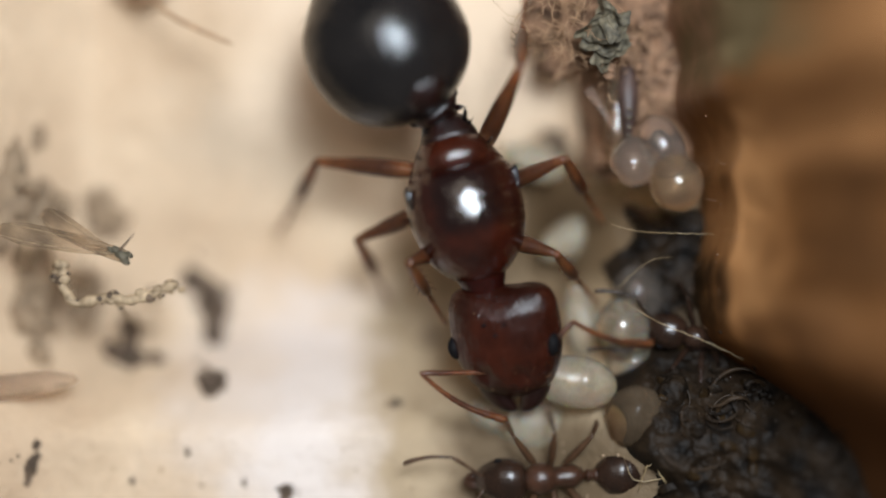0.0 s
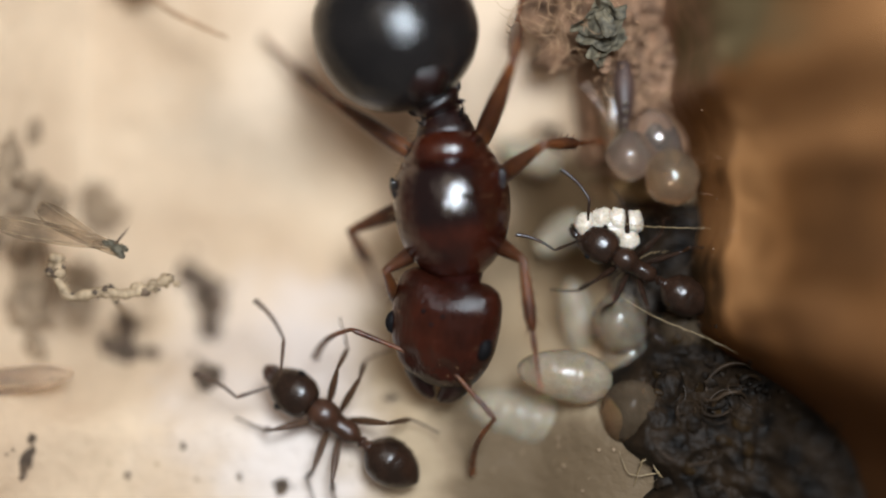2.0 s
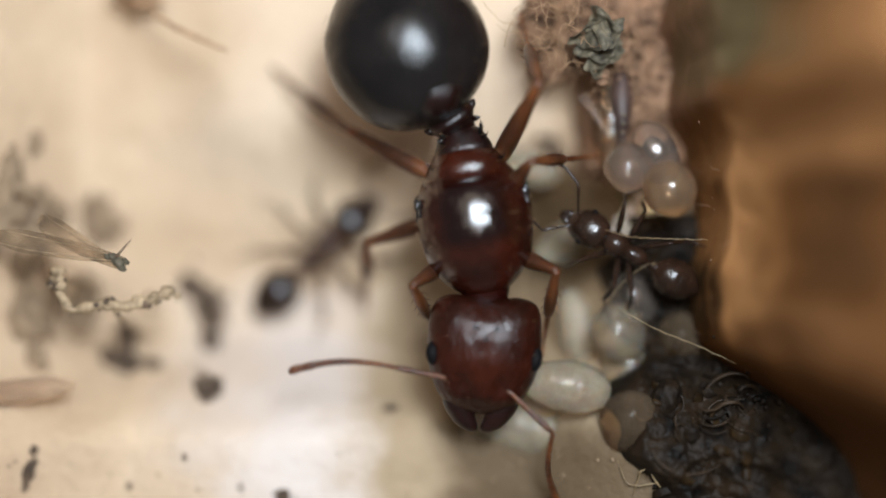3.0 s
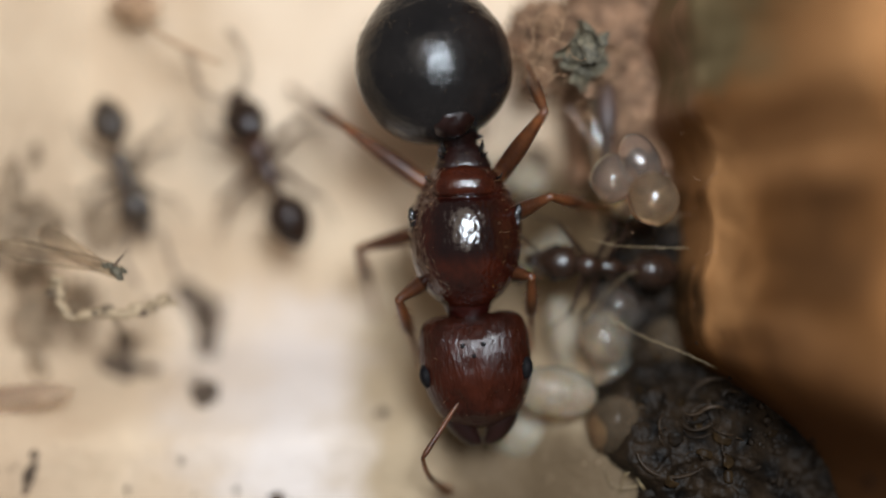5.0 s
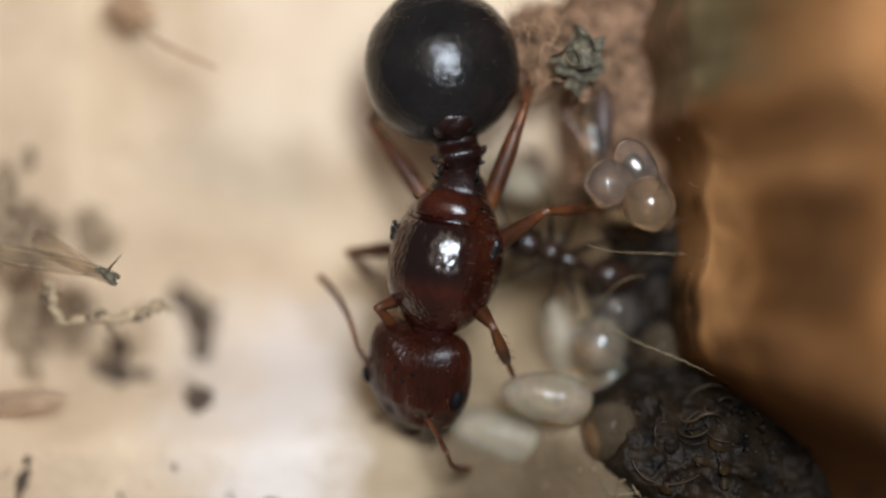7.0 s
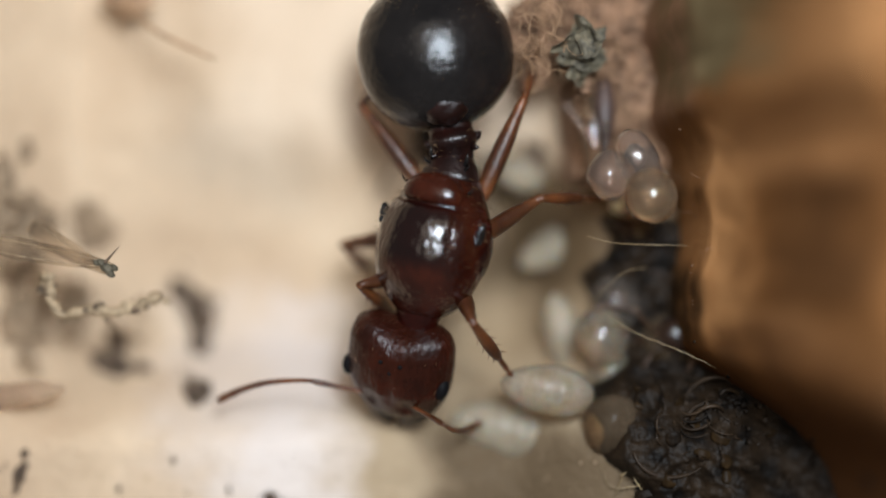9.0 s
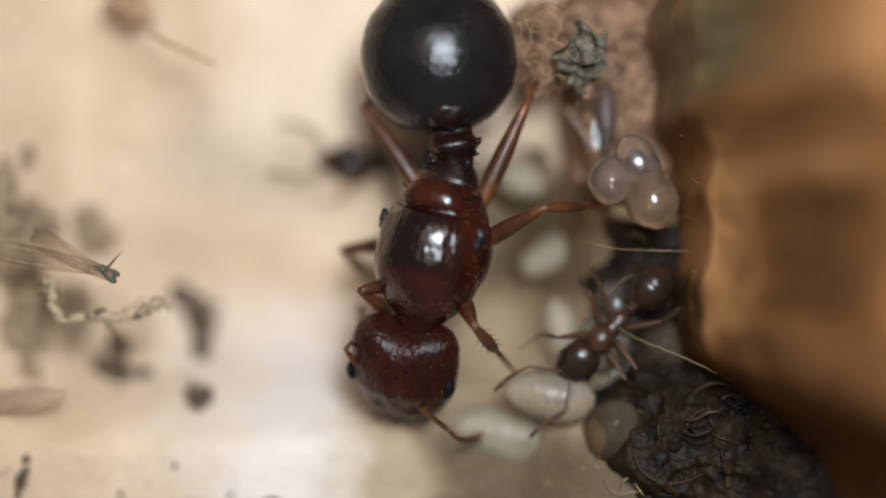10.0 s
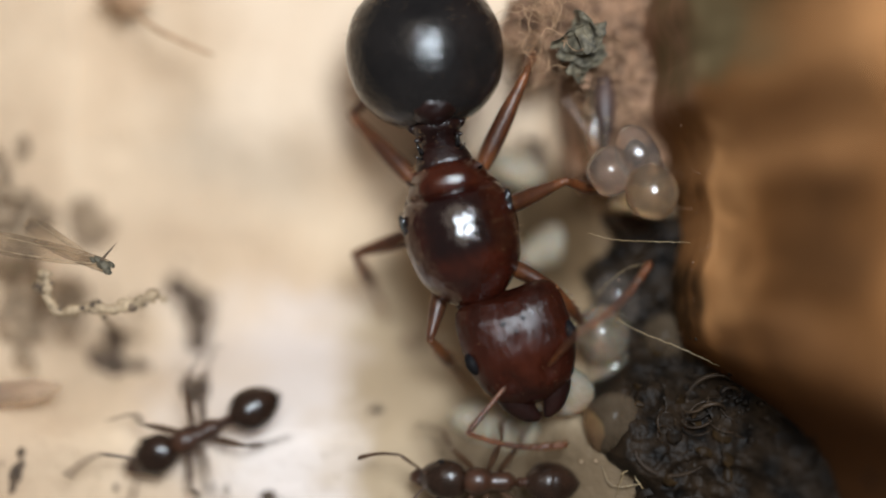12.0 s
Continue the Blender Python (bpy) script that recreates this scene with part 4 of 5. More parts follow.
def make_worker(label, skin=None):
    """A small worker: head with eyes and jaws, trunk, waist, gaster, six legs, two antennae."""
    if not WORKER_MESHES:
        limb = limb_meshes(0.80, 0.62, 0.50, 0.060, WORKER_LIMB)
        WORKER_MESHES.update({n: d for n, d in limb})
        WORKER_MESHES["scape"], WORKER_MESHES["funiculus"] = antenna_meshes(0.62, 0.85, 0.036, WORKER_LIMB)
        trunk = loft([(0.62, 0.10, 0.02, 0.10), (0.55, 0.19, 0.03, 0.18), (0.38, 0.27, 0.04, 0.25), (0.2, 0.25, 0.03, 0.25), (0.06, 0.17, -0.02, 0.19), (-0.1, 0.18, -0.02, 0.2), (-0.28, 0.19, -0.03, 0.2),
                      (-0.4, 0.10, -0.06, 0.12)], 22, 30)
        WORKER_MESHES["thorax"] = mesh_of("thorax", trunk, WORKER_RED)
        waist = loft([(0.04, 0.05, -0.06, 0.05), (-0.06, 0.06, -0.04, 0.06), (-0.12, 0.12, 0.03, 0.14), (-0.18, 0.07, -0.03, 0.07), (-0.23, 0.12, 0.0, 0.12), (-0.30, 0.13, 0.0, 0.12), (-0.36, 0.08, -0.02, 0.08)], 16, 26)
        WORKER_MESHES["petiole"] = mesh_of("petiole", waist, WORKER_RED)
        belly = loft([(0.46, 0.07, 0, 0.07), (0.42, 0.18, 0, 0.17), (0.25, 0.36, 0, 0.33), (0.0, 0.42, 0, 0.38), (-0.25, 0.37, -0.02, 0.33), (-0.44, 0.25, -0.05, 0.22), (-0.55, 0.12, -0.06, 0.10), (-0.60, 0.02, -0.06, 0.02)], 28, 36)
        for v in belly.verts:
            k = 1 - 0.03 * (math.exp(-((v.co.y + 0.08) / 0.02) ** 2) + math.exp(-((v.co.y + 0.28) / 0.02) ** 2))
            v.co.x, v.co.z = v.co.x * k, v.co.z * k
        WORKER_MESHES["gaster"] = mesh_of("gaster", belly, WORKER)
        head = loft([(-0.44, 0.12, 0, 0.10), (-0.40, 0.27, 0, 0.22), (-0.22, 0.37, 0, 0.30), (0.0, 0.385, 0, 0.31), (0.22, 0.32, -0.02, 0.26), (0.4, 0.2, -0.05, 0.15), (0.44, 0.1, -0.06, 0.08)], 26, 30, 2.15)
        WORKER_MESHES["head"] = mesh_of("head", head, WORKER)
        WORKER_MESHES["eye"] = mesh_of("eye", blob((0.045, 0.07, 0.065), detail=3), EYE)
        WORKER_MESHES["mandible"] = mesh_of("mandible", loft([(-0.06, 0.05, 0, 0.05), (0.05, 0.1, 0, 0.07), (0.16, 0.07, 0, 0.05), (0.26, 0.01, 0, 0.015)], 12, 12), WORKER_RED)
    w = WORKER_MESHES
    ant = thing("worker_ant", label, "ant", group="worker ants")
    up = 0.58
    piece("thorax", w["thorax"], ant, "rust-brown trunk", mm(0, 0, up))
    piece("petiole", w["petiole"], ant, m=mm(0, -0.36, up))
    gaster = piece("gaster", w["gaster"], ant, m=mm(0, -1.05, up - 0.02, -4, 0, 0))
    head = piece("head", w["head"], ant, m=mm(0, 0.98, up, -12, 0, 0))
    for side in (-1, 1):
        piece("eye", w["eye"], head, "", mm(side * 0.355, 0.02, 0.10))
        piece("mandible", w["mandible"], head, "", mm(side * 0.09, 0.42, -0.06, 0, 0, side * 14))
    legs, feelers = [], []
    for side in (-1, 1):
        for k, (y, swing, reach) in enumerate(((0.36, 32, 1.0), (0.12, -6, 0.95), (-0.1, -42, 1.15))):
            rest = mm(side * 0.17, y, up - 0.14) @ pose(0, 0, 0, 0, 0, -side * (90 - swing)) @ pose(0, 0, 0, 28)
            femur = piece("femur", w["femur"], ant, "dusky leg segment", rest)
            shin = mm(0, 0.80, 0) @ pose(0, 0, 0, 0, 0, side * (38, -46, -28)[k]) @ pose(0, 0, 0, (-96, -100, -90)[k])
            piece("tibia", w["tibia"], femur, "", shin)
            piece("tarsus", w["tarsus"], femur, "", shin @ mm(0, 0.62, 0) @ pose(0, 0, 0, 46) @ mm(0, -0.62, 0))
            legs.append((femur, rest, side, k))
        rest = mm(side * 0.12, 1.30, up + 0.1) @ pose(0, 0, 0, 0, 0, -side * 48) @ pose(0, 0, 0, 10)
        scape = piece("scape", w["scape"], ant, "dusky elbowed antenna", rest)
        piece("funiculus", w["funiculus"], scape, "", mm(0, 0.62, 0) @ pose(0, 0, 0, 0, 0, side * 46) @ pose(0, 0, 0, -18))
        feelers.append((scape, rest, side))
    if skin:   # the same shapes in one skin: a black ant, or a young one that is still pale
        for ob in ant.children_recursive:
            if ob.name.split(".")[0] != "eye":
                ob.data = ob.data.copy()
                ob.data.materials[0] = skin
    return ant, legs, feelers, up


QUEEN = make_queen()
GUARD = make_worker("dark brown worker ant beside the queen and brood", WORKER)
NURSE = make_worker("dark worker ant with a rusty trunk near the brood")
SCOUT = make_worker("dark brown worker ant roaming the plaster floor")
ROVER = make_worker("dark brown worker ant coming out from under the queen")
RUNNER = make_worker("pale brown young worker ant running across the plaster", PALE)
FLAKE = thing("pale_flake", "ragged white flake of shed skin", "flake", mm(3.54, -0.84, 1.5))
part("skin", blob((0.42, 0.20, 0.16), 0.25, 2.0, 4, 9), CHALK, FLAKE)
for x, y, q in ((-0.42, 0.06, 0.15), (-0.14, 0.14, 0.15), (0.12, 0.12, 0.16), (0.36, 0.10, 0.16), (0.30, -0.20, 0.15), (-0.40, -0.16, 0.10)):
    part("lobe", blob((q * 1.2, q * 1.3, q * 0.9), 0.3, 2.0, 3, int(x * 50)), CHALK, FLAKE, m=mm(x, y, 0.04))

# ---- what moves ----


def reach(start, goal, length, rise, drop):
    """The pose of a rigid limb from start towards goal in plan; its slope takes up the rest of its length, within rise and drop."""
    flat = Vector((goal[0] - start.x, goal[1] - start.y, 0))
    d = max(flat.length, 1e-4)
    climb = math.sqrt(max(0.0, length ** 2 - min(d, length * 0.995) ** 2))
    climb = min(climb, rise) if rise > 0 else -min(climb, drop)
    way = flat.normalized() * math.sqrt(length ** 2 - climb ** 2) + Vector((0, 0, climb))
    m = way.to_track_quat("Y", "Z").to_matrix().to_4x4()
    m.translation = start
    return m, start + way


def scaled(m):
    """A pose in millimetres, taken to metres."""
    m = m.copy()
    m.translation = m.translation * U
    return m


def key_worker(ant, rows, step=0.1):
    """Keys a worker along its rows (seconds, x, y, height of the trunk, heading, tilt) and steps its legs with the way it goes."""
    root, legs, feelers, up = ant
    walk(root, [(t, mm(x, y, z, 0, 0, yaw) @ pose(0, 0, 0, tilt) @ mm(0, 0, -up)) for t, x, y, z, yaw, tilt in rows])
    table = np.array(rows)
    times = np.arange(0, 12.001, step)
    px, py, yaw = (np.interp(times, table[:, 0], table[:, k]) for k in (1, 2, 4))
    gone = np.concatenate([[0], np.cumsum(np.hypot(np.diff(px), np.diff(py)) + np.abs(np.diff(yaw)) * 0.008)])
    for femur, rest, side, k in legs:
        shift = math.pi * ((k + (side > 0)) % 2)
        base = rest.copy()
        made = []
        for t, g in zip(times, gone):
            a = g * 2 * math.pi / 1.5 + shift
            made.append((t, Matrix.Translation(base.translation) @ pose(0, 0, 0, 0, 0, side * 17 * math.sin(a)) @ base.to_3x3().to_4x4() @ pose(0, 0, 0, 9 * max(0, math.cos(a)))))
        walk(femur, made)
    for scape, rest, side in feelers:
        base = rest.copy()
        walk(scape, [(t, base @ pose(0, 0, 0, 7 * math.sin(t * 4.1 + side), 0, side * 13 * math.sin(t * 5.3 + side * 0.8))) for t in times[::2]])


def motions():
    body = [(0, 0.36, 0.75, -166.54), (0.5, 0.34, 0.88, -160.32), (1, 0.36, 0.83, -165.48), (1.5, 0.33, 0.82, -171.11), (2, 0.2, 0.72, -174.71), (2.5, 0.39, 0.68, -174.18), (3, 0.6, 0.64, -171.23), (5, 0.64, 0.54, -178.12), (5.5, 0.74, 0.44, -174.63), (6, 0.69, 0.2, -179.6), (6.5, 0.56, 0.23, -184.7), (7, 0.38, 0.23, -190.76), (7.5, 0.28, 0.29, -193.6), (9.5, 0.18, 0.35, -193.41), (10, 0.15, 0.35, -193.43), (10.5, 0.13, 0.41, -193.95), (11, 0.29, 0.36, -185.25), (11.5, 0.47, 0.47, -175.19), (12, 0.64, 0.5, -165.81)]
    sway = [(0, -4), (0.5, -8), (1, -6), (1.5, 0), (2, 6), (2.5, 0), (3, 0), (5, 0), (5.5, 2), (6, 4), (6.5, 9), (7, 14), (7.5, 18), (9.5, 22), (10, 22), (10.5, 17), (11, 10), (11.5, 4), (12, 2)]
    head = [(0, 0.93, -0.64, -171.55), (0.5, 1.29, -0.26, -156.64), (1, 1.13, -0.49, -167.29), (1.5, 0.46, -0.54, -187.21), (2, 0.22, -0.6, -188.78), (2.5, 0.44, -0.71, -184.83), (3, 0.81, -0.73, -183.76), (5, 0.74, -0.89, -175), (5.5, 0.94, -0.98, -170.44), (6, 0.63, -1.22, -183.44), (6.5, 0.36, -1.17, -180.2), (7, -0.02, -1.07, -183.64), (7.5, -0.19, -1.08, -184.41), (9.5, -0.3, -1.06, -187.75), (10, -0.29, -1.01, -184.21), (10.5, -0.2, -1.05, -176.58), (11, 0.27, -1.11, -172.48), (11.5, 0.87, -0.84, -167.7), (12, 1.34, -0.6, -161.77)]
    nod = [(0, -13, 20), (0.5, 0, 20), (1, -13, 22), (1.5, -14, 22), (2, -17, 22), (2.5, -12, 8), (3, 0, 0), (5, 0, 3), (5.5, 0, 8), (6, -4, 20), (6.5, -13, 35), (7, -26, 25), (7.5, -34, 12), (9.5, -30, 15), (10, -33, 12), (10.5, -29, 22), (11, -20, 5), (11.5, 0, 0), (12, 0, 0)]
    gaster = [(0, -0.95, 3.33, 0.7), (0.5, -1.23, 3.38, 0.7), (1, -1.02, 3.46, 0.7), (1.5, -0.82, 3.41, 0.7), (2, -0.74, 3.49, 0.6), (2.5, -0.67, 3.45, 0.6), (3, -0.54, 3.41, 0.5), (5, 0.09, 3.4, 0.25), (5.5, 0.17, 3.43, 0.1), (6, 0.34, 3.35, 0), (6.5, 0.33, 3.57, 0), (7, 0.32, 3.5, 0), (7.5, 0.32, 3.62, 0), (9.5, 0.22, 3.55, 0), (10, 0.24, 3.6, 0), (10.5, 0.24, 3.61, 0), (11, 0.15, 3.63, 0), (11.5, 0.12, 3.52, 0), (12, 0.05, 3.52, 0)]
    left_hind = [(0, -2.12, 1.51, -2.67, 0.92), (0.5, -2.2, 1.38, -2.55, 1.03), (1, -2.18, 1.41, -2.59, 0.95), (1.5, -2.2, 1.62, -2.5, 1.08), (2, -1.42, 2.19, -2.6, 3.19), (2.5, -1.94, 2.36, -2.78, 3.28), (3, -1.61, 2.21, -2.59, 3.06), (5, -1.47, 2.41, -2.37, 3.13), (5.5, -1.48, 2.28, -2.33, 3.1), (6, -1.05, 2.43, -0.69, 3.09), (6.5, -1.02, 2.49, -0.66, 3.15), (7, -0.93, 2.59, -0.61, 3.25), (7.5, -0.95, 2.72, -0.64, 3.45), (9.5, -1.12, 2.78, -0.71, 3.4), (10, -1.09, 2.83, -0.74, 3.5), (10.5, -1.15, 2.74, -0.69, 3.35), (11, -1.16, 2.76, -0.75, 3.42), (11.5, -1.17, 2.61, -0.72, 3.22), (12, -1.24, 2.51, -0.8, 3.12)]
    right_hind = [(0, 1.16, 2.74, 1.32, 3.64), (0.5, 0.84, 3, 1.19, 3.85), (1, 0.96, 2.95, 1.32, 3.89), (1.5, 1.2, 2.82, 1.34, 3.8), (2, 1.17, 2.85, 1.32, 3.73), (2.5, 1.44, 2.62, 1.4, 3.67), (3, 1.5, 2.51, 1.48, 3.76), (5, 1.84, 2.35, 1.76, 3.3), (5.5, 1.77, 2.47, 1.69, 3.42), (6, 1.83, 2.61, 1.81, 3.32), (6.5, 1.78, 2.71, 1.89, 3.43), (7, 1.73, 2.71, 1.91, 3.58), (7.5, 1.72, 2.82, 1.91, 3.66), (9.5, 1.81, 2.87, 1.95, 3.51), (10, 1.78, 2.83, 1.97, 3.51), (10.5, 1.83, 2.79, 2.04, 3.47), (11, 1.79, 2.91, 2.06, 3.64), (11.5, 1.75, 2.93, 1.96, 3.63), (12, 1.77, 3.11, 1.97, 3.73)]
    right_mid = [(0, 1.97, 1.46, 2.38, 0.98), (0.5, 1.18, 1.94, 2.02, 1.86), (1, 1.16, 1.88, 2.05, 1.83), (1.5, 1.74, 1.47, 2.61, 0.93), (2, 1.67, 1.57, 2.44, 1.7), (2.5, 1.79, 1.69, 2.47, 1.91), (3, 1.47, 1.48, 2.23, 1.61), (5, 2.01, 1.09, 2.76, 0.99), (5.5, 1.76, 1.16, 2.74, 0.87), (6, 2.15, 0.87, 3.3, 0.73), (6.5, 2.04, 0.95, 3.44, 1.03), (7, 2.04, 0.95, 3.38, 1.08), (7.5, 1.96, 0.96, 3.29, 1.07), (9.5, 1.94, 0.99, 3.36, 1.03), (10, 1.95, 0.95, 3.38, 1.08), (10.5, 2, 0.96, 3.37, 0.99), (11, 2.05, 1.06, 3.35, 1.04), (11.5, 2.25, 1.15, 3.29, 1.07), (12, 2.35, 1.25, 3.35, 1.07)]
    right_fore = [(0, 1.83, -0.08, 2.38, -0.62), (0.5, 1.86, 0.02, 2.55, -0.42), (1, 1.8, 0.09, 2.44, -0.45), (1.5, 1.64, -0.08, 2.18, -0.77), (2, 1.35, -0.27, 1.63, -2.31), (2.5, 1.6, -0.2, 1.65, -1.91), (3, 1.92, -0.26, 1.79, -1.64), (5, 1.72, -0.22, 1.81, -1.44), (5.5, 1.99, -0.33, 1.96, -1.41), (6, 1.91, -0.69, 1.66, -2.18), (6.5, 1.48, -0.78, 1.66, -2.13), (7, 1.15, -0.92, 1.67, -2.13), (7.5, 0.89, -0.92, 1.64, -2.13), (9.5, 0.82, -1, 1.66, -2.16), (10, 0.82, -0.95, 1.41, -1.67), (10.5, 0.95, -0.89, 1.64, -2.1), (11, 1.39, -0.86, 1.57, -1.97), (11.5, 1.78, -0.51, 1.87, -1.33), (12, 2.2, -0.5, 3.09, -1.56)]
    left_mid = [(0, -1.4, 0.2, -1.32, -0.25), (0.5, -1.43, 0.02, -1.25, -0.3), (1, -1.41, -0.01, -1.18, -0.33), (1.5, -1.43, 0.26, -1.45, -0.09), (2, -1.48, 0.25, -1.4, -0.14), (2.5, -1.41, 0.18, -1.39, -0.12), (3, -1.23, 0.21, -1.3, -0.2), (5, -1.26, 0.26, -1.13, -0.48), (5.5, -1.19, 0.14, -1.16, -0.35), (6, -1.12, 0.1, -1.08, -0.54), (6.5, -1.13, 0.2, -1.1, -0.17), (7, -1.14, 0.3, -1.06, -0.07), (7.5, -1.16, 0.34, -1.08, -0.07), (9.5, -1.28, 0.31, -1.15, -0.05), (10, -1.31, 0.31, -1.24, -0), (10.5, -1.27, 0.27, -1.14, -0.05), (11, -1.23, 0.12, -1.2, -0.21), (11.5, -1.13, 0.14, -1.05, -0.27), (12, -1.06, 0.11, -1.03, -0.36)]
    left_fore = [(0, -0.54, -0.22, -0.14, -0.96), (0.5, -0.13, -0.87, 0.52, -1.48), (1, -0.17, -0.82, 0.11, -1.22), (1.5, -0.69, 0.01, -0.54, -0.86), (2, -0.85, -0.45, -0.74, -0.86), (2.5, -0.63, -0.47, -0.38, -0.84), (3, -0.41, -0.49, -0.25, -0.86), (5, -0.48, -0.59, -0.18, -1.73), (5.5, -0.11, -1.22, 0.05, -1.8), (6, -0.28, -1.2, -0.17, -1.68), (6.5, -0.56, -0.63, -0.43, -1.14), (7, -0.74, -0.63, -0.58, -0.84), (7.5, -0.91, -0.45, -0.61, -0.74), (9.5, -1.03, -0.39, -0.77, -0.68), (10, -1.04, -0.39, -0.8, -0.63), (10.5, -0.98, -0.42, -0.67, -0.62), (11, -0.85, -0.7, -0.52, -0.82), (11.5, -0.16, -1.34, 0.1, -1.62), (12, 0.13, -1.36, 0.8, -2.29)]
    antenna_right = [(0, 2.12, -1.17, 3.57, -1.59), (0.5, 2.25, -0.12, 3.43, -0.03), (1, 2.47, -0.95, 3.19, -1.83), (1.5, 1.4, -2.2, 0.69, -3.58), (2, 0.91, -2.84, 0.58, -3.98), (2.5, 1.57, -1.95, 3.03, -3.04), (3, 1.98, -2.99, 2.02, -4.19), (5, 1.12, -2.14, 1.41, -1.28), (5.5, 1.34, -2.23, 1.59, -1.64), (6, 0.79, -3.38, 0.98, -3.99), (6.5, 0.44, -3.43, 0.39, -3.94), (7, -0.07, -2.95, 0.63, -3.27), (7.5, -0.1, -2.63, 0.56, -2.99), (9.5, -0.26, -2.56, 0.68, -2.71), (10, -0.05, -2.65, 0.7, -2.82), (10.5, 0.97, -2.27, 2.11, -2.63), (11, 2.34, -1.72, 3.12, -1.56), (11.5, 1.98, -1.36, 2.47, 0.09), (12, 2.47, -1.15, 3.7, -0.06)]
    antenna_left = [(0, -0.36, -2.01, 1.08, -2.85), (0.5, 0.36, -2.33, 1.29, -3.24), (1, -0.11, -1.5, 0.39, -2.64), (1.5, -0.74, -0.68, -1.89, 0.44), (2, -1.43, -1.42, -2.19, -2.04), (2.5, -0.78, -1.07, -0.69, -2.95), (3, -0.79, -1.78, -2.57, -1.89), (5, -0.19, -3.36, 0.4, -4.05), (5.5, -0.22, -1.66, -2.04, -1.29), (6, -0.48, -1.89, -0.1, -1.23), (6.5, -0.68, -2.1, -0.77, -1.56), (7, -1.29, -1.06, -1.88, -0.12), (7.5, -1.18, -1.64, -1.5, -0.8), (9.5, -2.32, -2.03, -3.81, -2.95), (10, -1.32, -1.38, -1.24, -0.92), (10.5, -1, -1.98, -1.2, -1.62), (11, -1.3, -2.65, -1.46, -3.87), (11.5, -0.08, -3.27, 0.06, -4.1), (12, 0.68, -2.91, 2.42, -3.09)]
    guard = [(0, 4.55, -1.57, 1.2, 75.96, 0), (0.5, 4.12, -1.29, 1.4, 78.19, 0), (1, 3.69, -1.07, 1.6, 100.8, 0), (1.5, 3.65, -1.19, 1.6, 102.4, 0), (1.7, 3.93, -0.75, 1.6, 57.7, 0), (1.8, 3.63, -0.6, 1.6, 54.66, 0), (2, 3.33, -0.41, 1.6, 58.58, 0), (2.5, 3.1, 0.05, 1.5, 58.41, 0), (3, 3.22, 0.04, 1.5, 59.48, 0), (5, 3.03, -0.07, 1.4, 84.86, 0), (5.5, 2.99, 0, 1.4, 78.68, 0), (6, 2.81, -0.06, 1.3, 74.31, 0), (6.5, 2.75, -0.16, 1.2, 86.05, 0), (7, 2.48, 0.17, 1, 67.97, 0), (7.5, 2.21, 0.64, 0.7, 45.91, 0), (8, 1.49, 1.17, -0.3, 47.56, 0)]
    guard_on = [(8.4, 0.78, 1.41, -1, 26.4, 0), (9, 0.55, 1.35, -1.1, 8.72, 0), (12, 0.56, 1.28, -1.1, 8.68, 0)]
    rover = [(0, 0.7, 10.07, -1, 173.66, 0), (7.7, 0.96, 10.49, -1, 173.49, 0), (8.3, 0.47, 6.61, -1.1, 176.65, 0), (8.8, 0.33, 4.02, -1.2, 178.25, 0), (9.1, 0.23, 2.93, -1.2, 160.87, 0), (9.3, 0.34, 2.33, -1.2, 123.53, 0), (9.5, 0.2, 1.83, -1.2, 96.97, 0), (9.8, -0.31, 1.91, -1.3, 85.79, 0), (10, -0.7, 1.94, -1.3, 86.45, 0), (10.5, -1.15, 1.65, -1.3, 105.44, 0), (10.8, -1.27, 1.03, -1.3, 121.91, 0), (11, -1.56, 0.5, -1.2, 144.82, 0), (11.3, -2.12, -1.82, -0.2, 177.29, 14), (11.5, -2.11, -2.81, 0.7, 171.75, 18), (11.8, -2.43, -2.8, 1.2, 146.94, 8), (12, -3.8, -3, 1.2, 115.08, 4)]
    nurse = [(0, 6.27, -1.18, 0.4, 90, 0), (8.6, 6.36, -1.2, 0.6, 89.84, 0), (9.1, 4.54, -1.16, 1.2, 106.94, 0), (9.3, 3.46, -0.8, 1.6, 116.4, 0), (9.5, 3.39, -0.15, 1.6, 80.83, 0), (9.7, 3.26, -0.31, 1.6, 96.46, 0), (9.8, 3.04, -0.77, 1.6, 126.99, 0), (10, 3.19, -1.04, 1.6, 134.82, 0), (10.5, 3.2, -1.32, 1.6, 141.07, 0), (10.7, 3.2, -1, 1.6, 126.98, 0), (11, 3.23, -0.94, 1.6, 116.1, 0), (11.3, 2.97, -0.98, 1.6, 99.93, 0), (11.4, 3.06, -1.59, 2.3, 126.71, 0), (11.5, 3.15, -2.37, 2.3, 135.89, 0), (11.7, 2.28, -3.12, 2.3, 104.92, 0), (12, 1.2, -3.77, 1.6, 87.64, 0)]
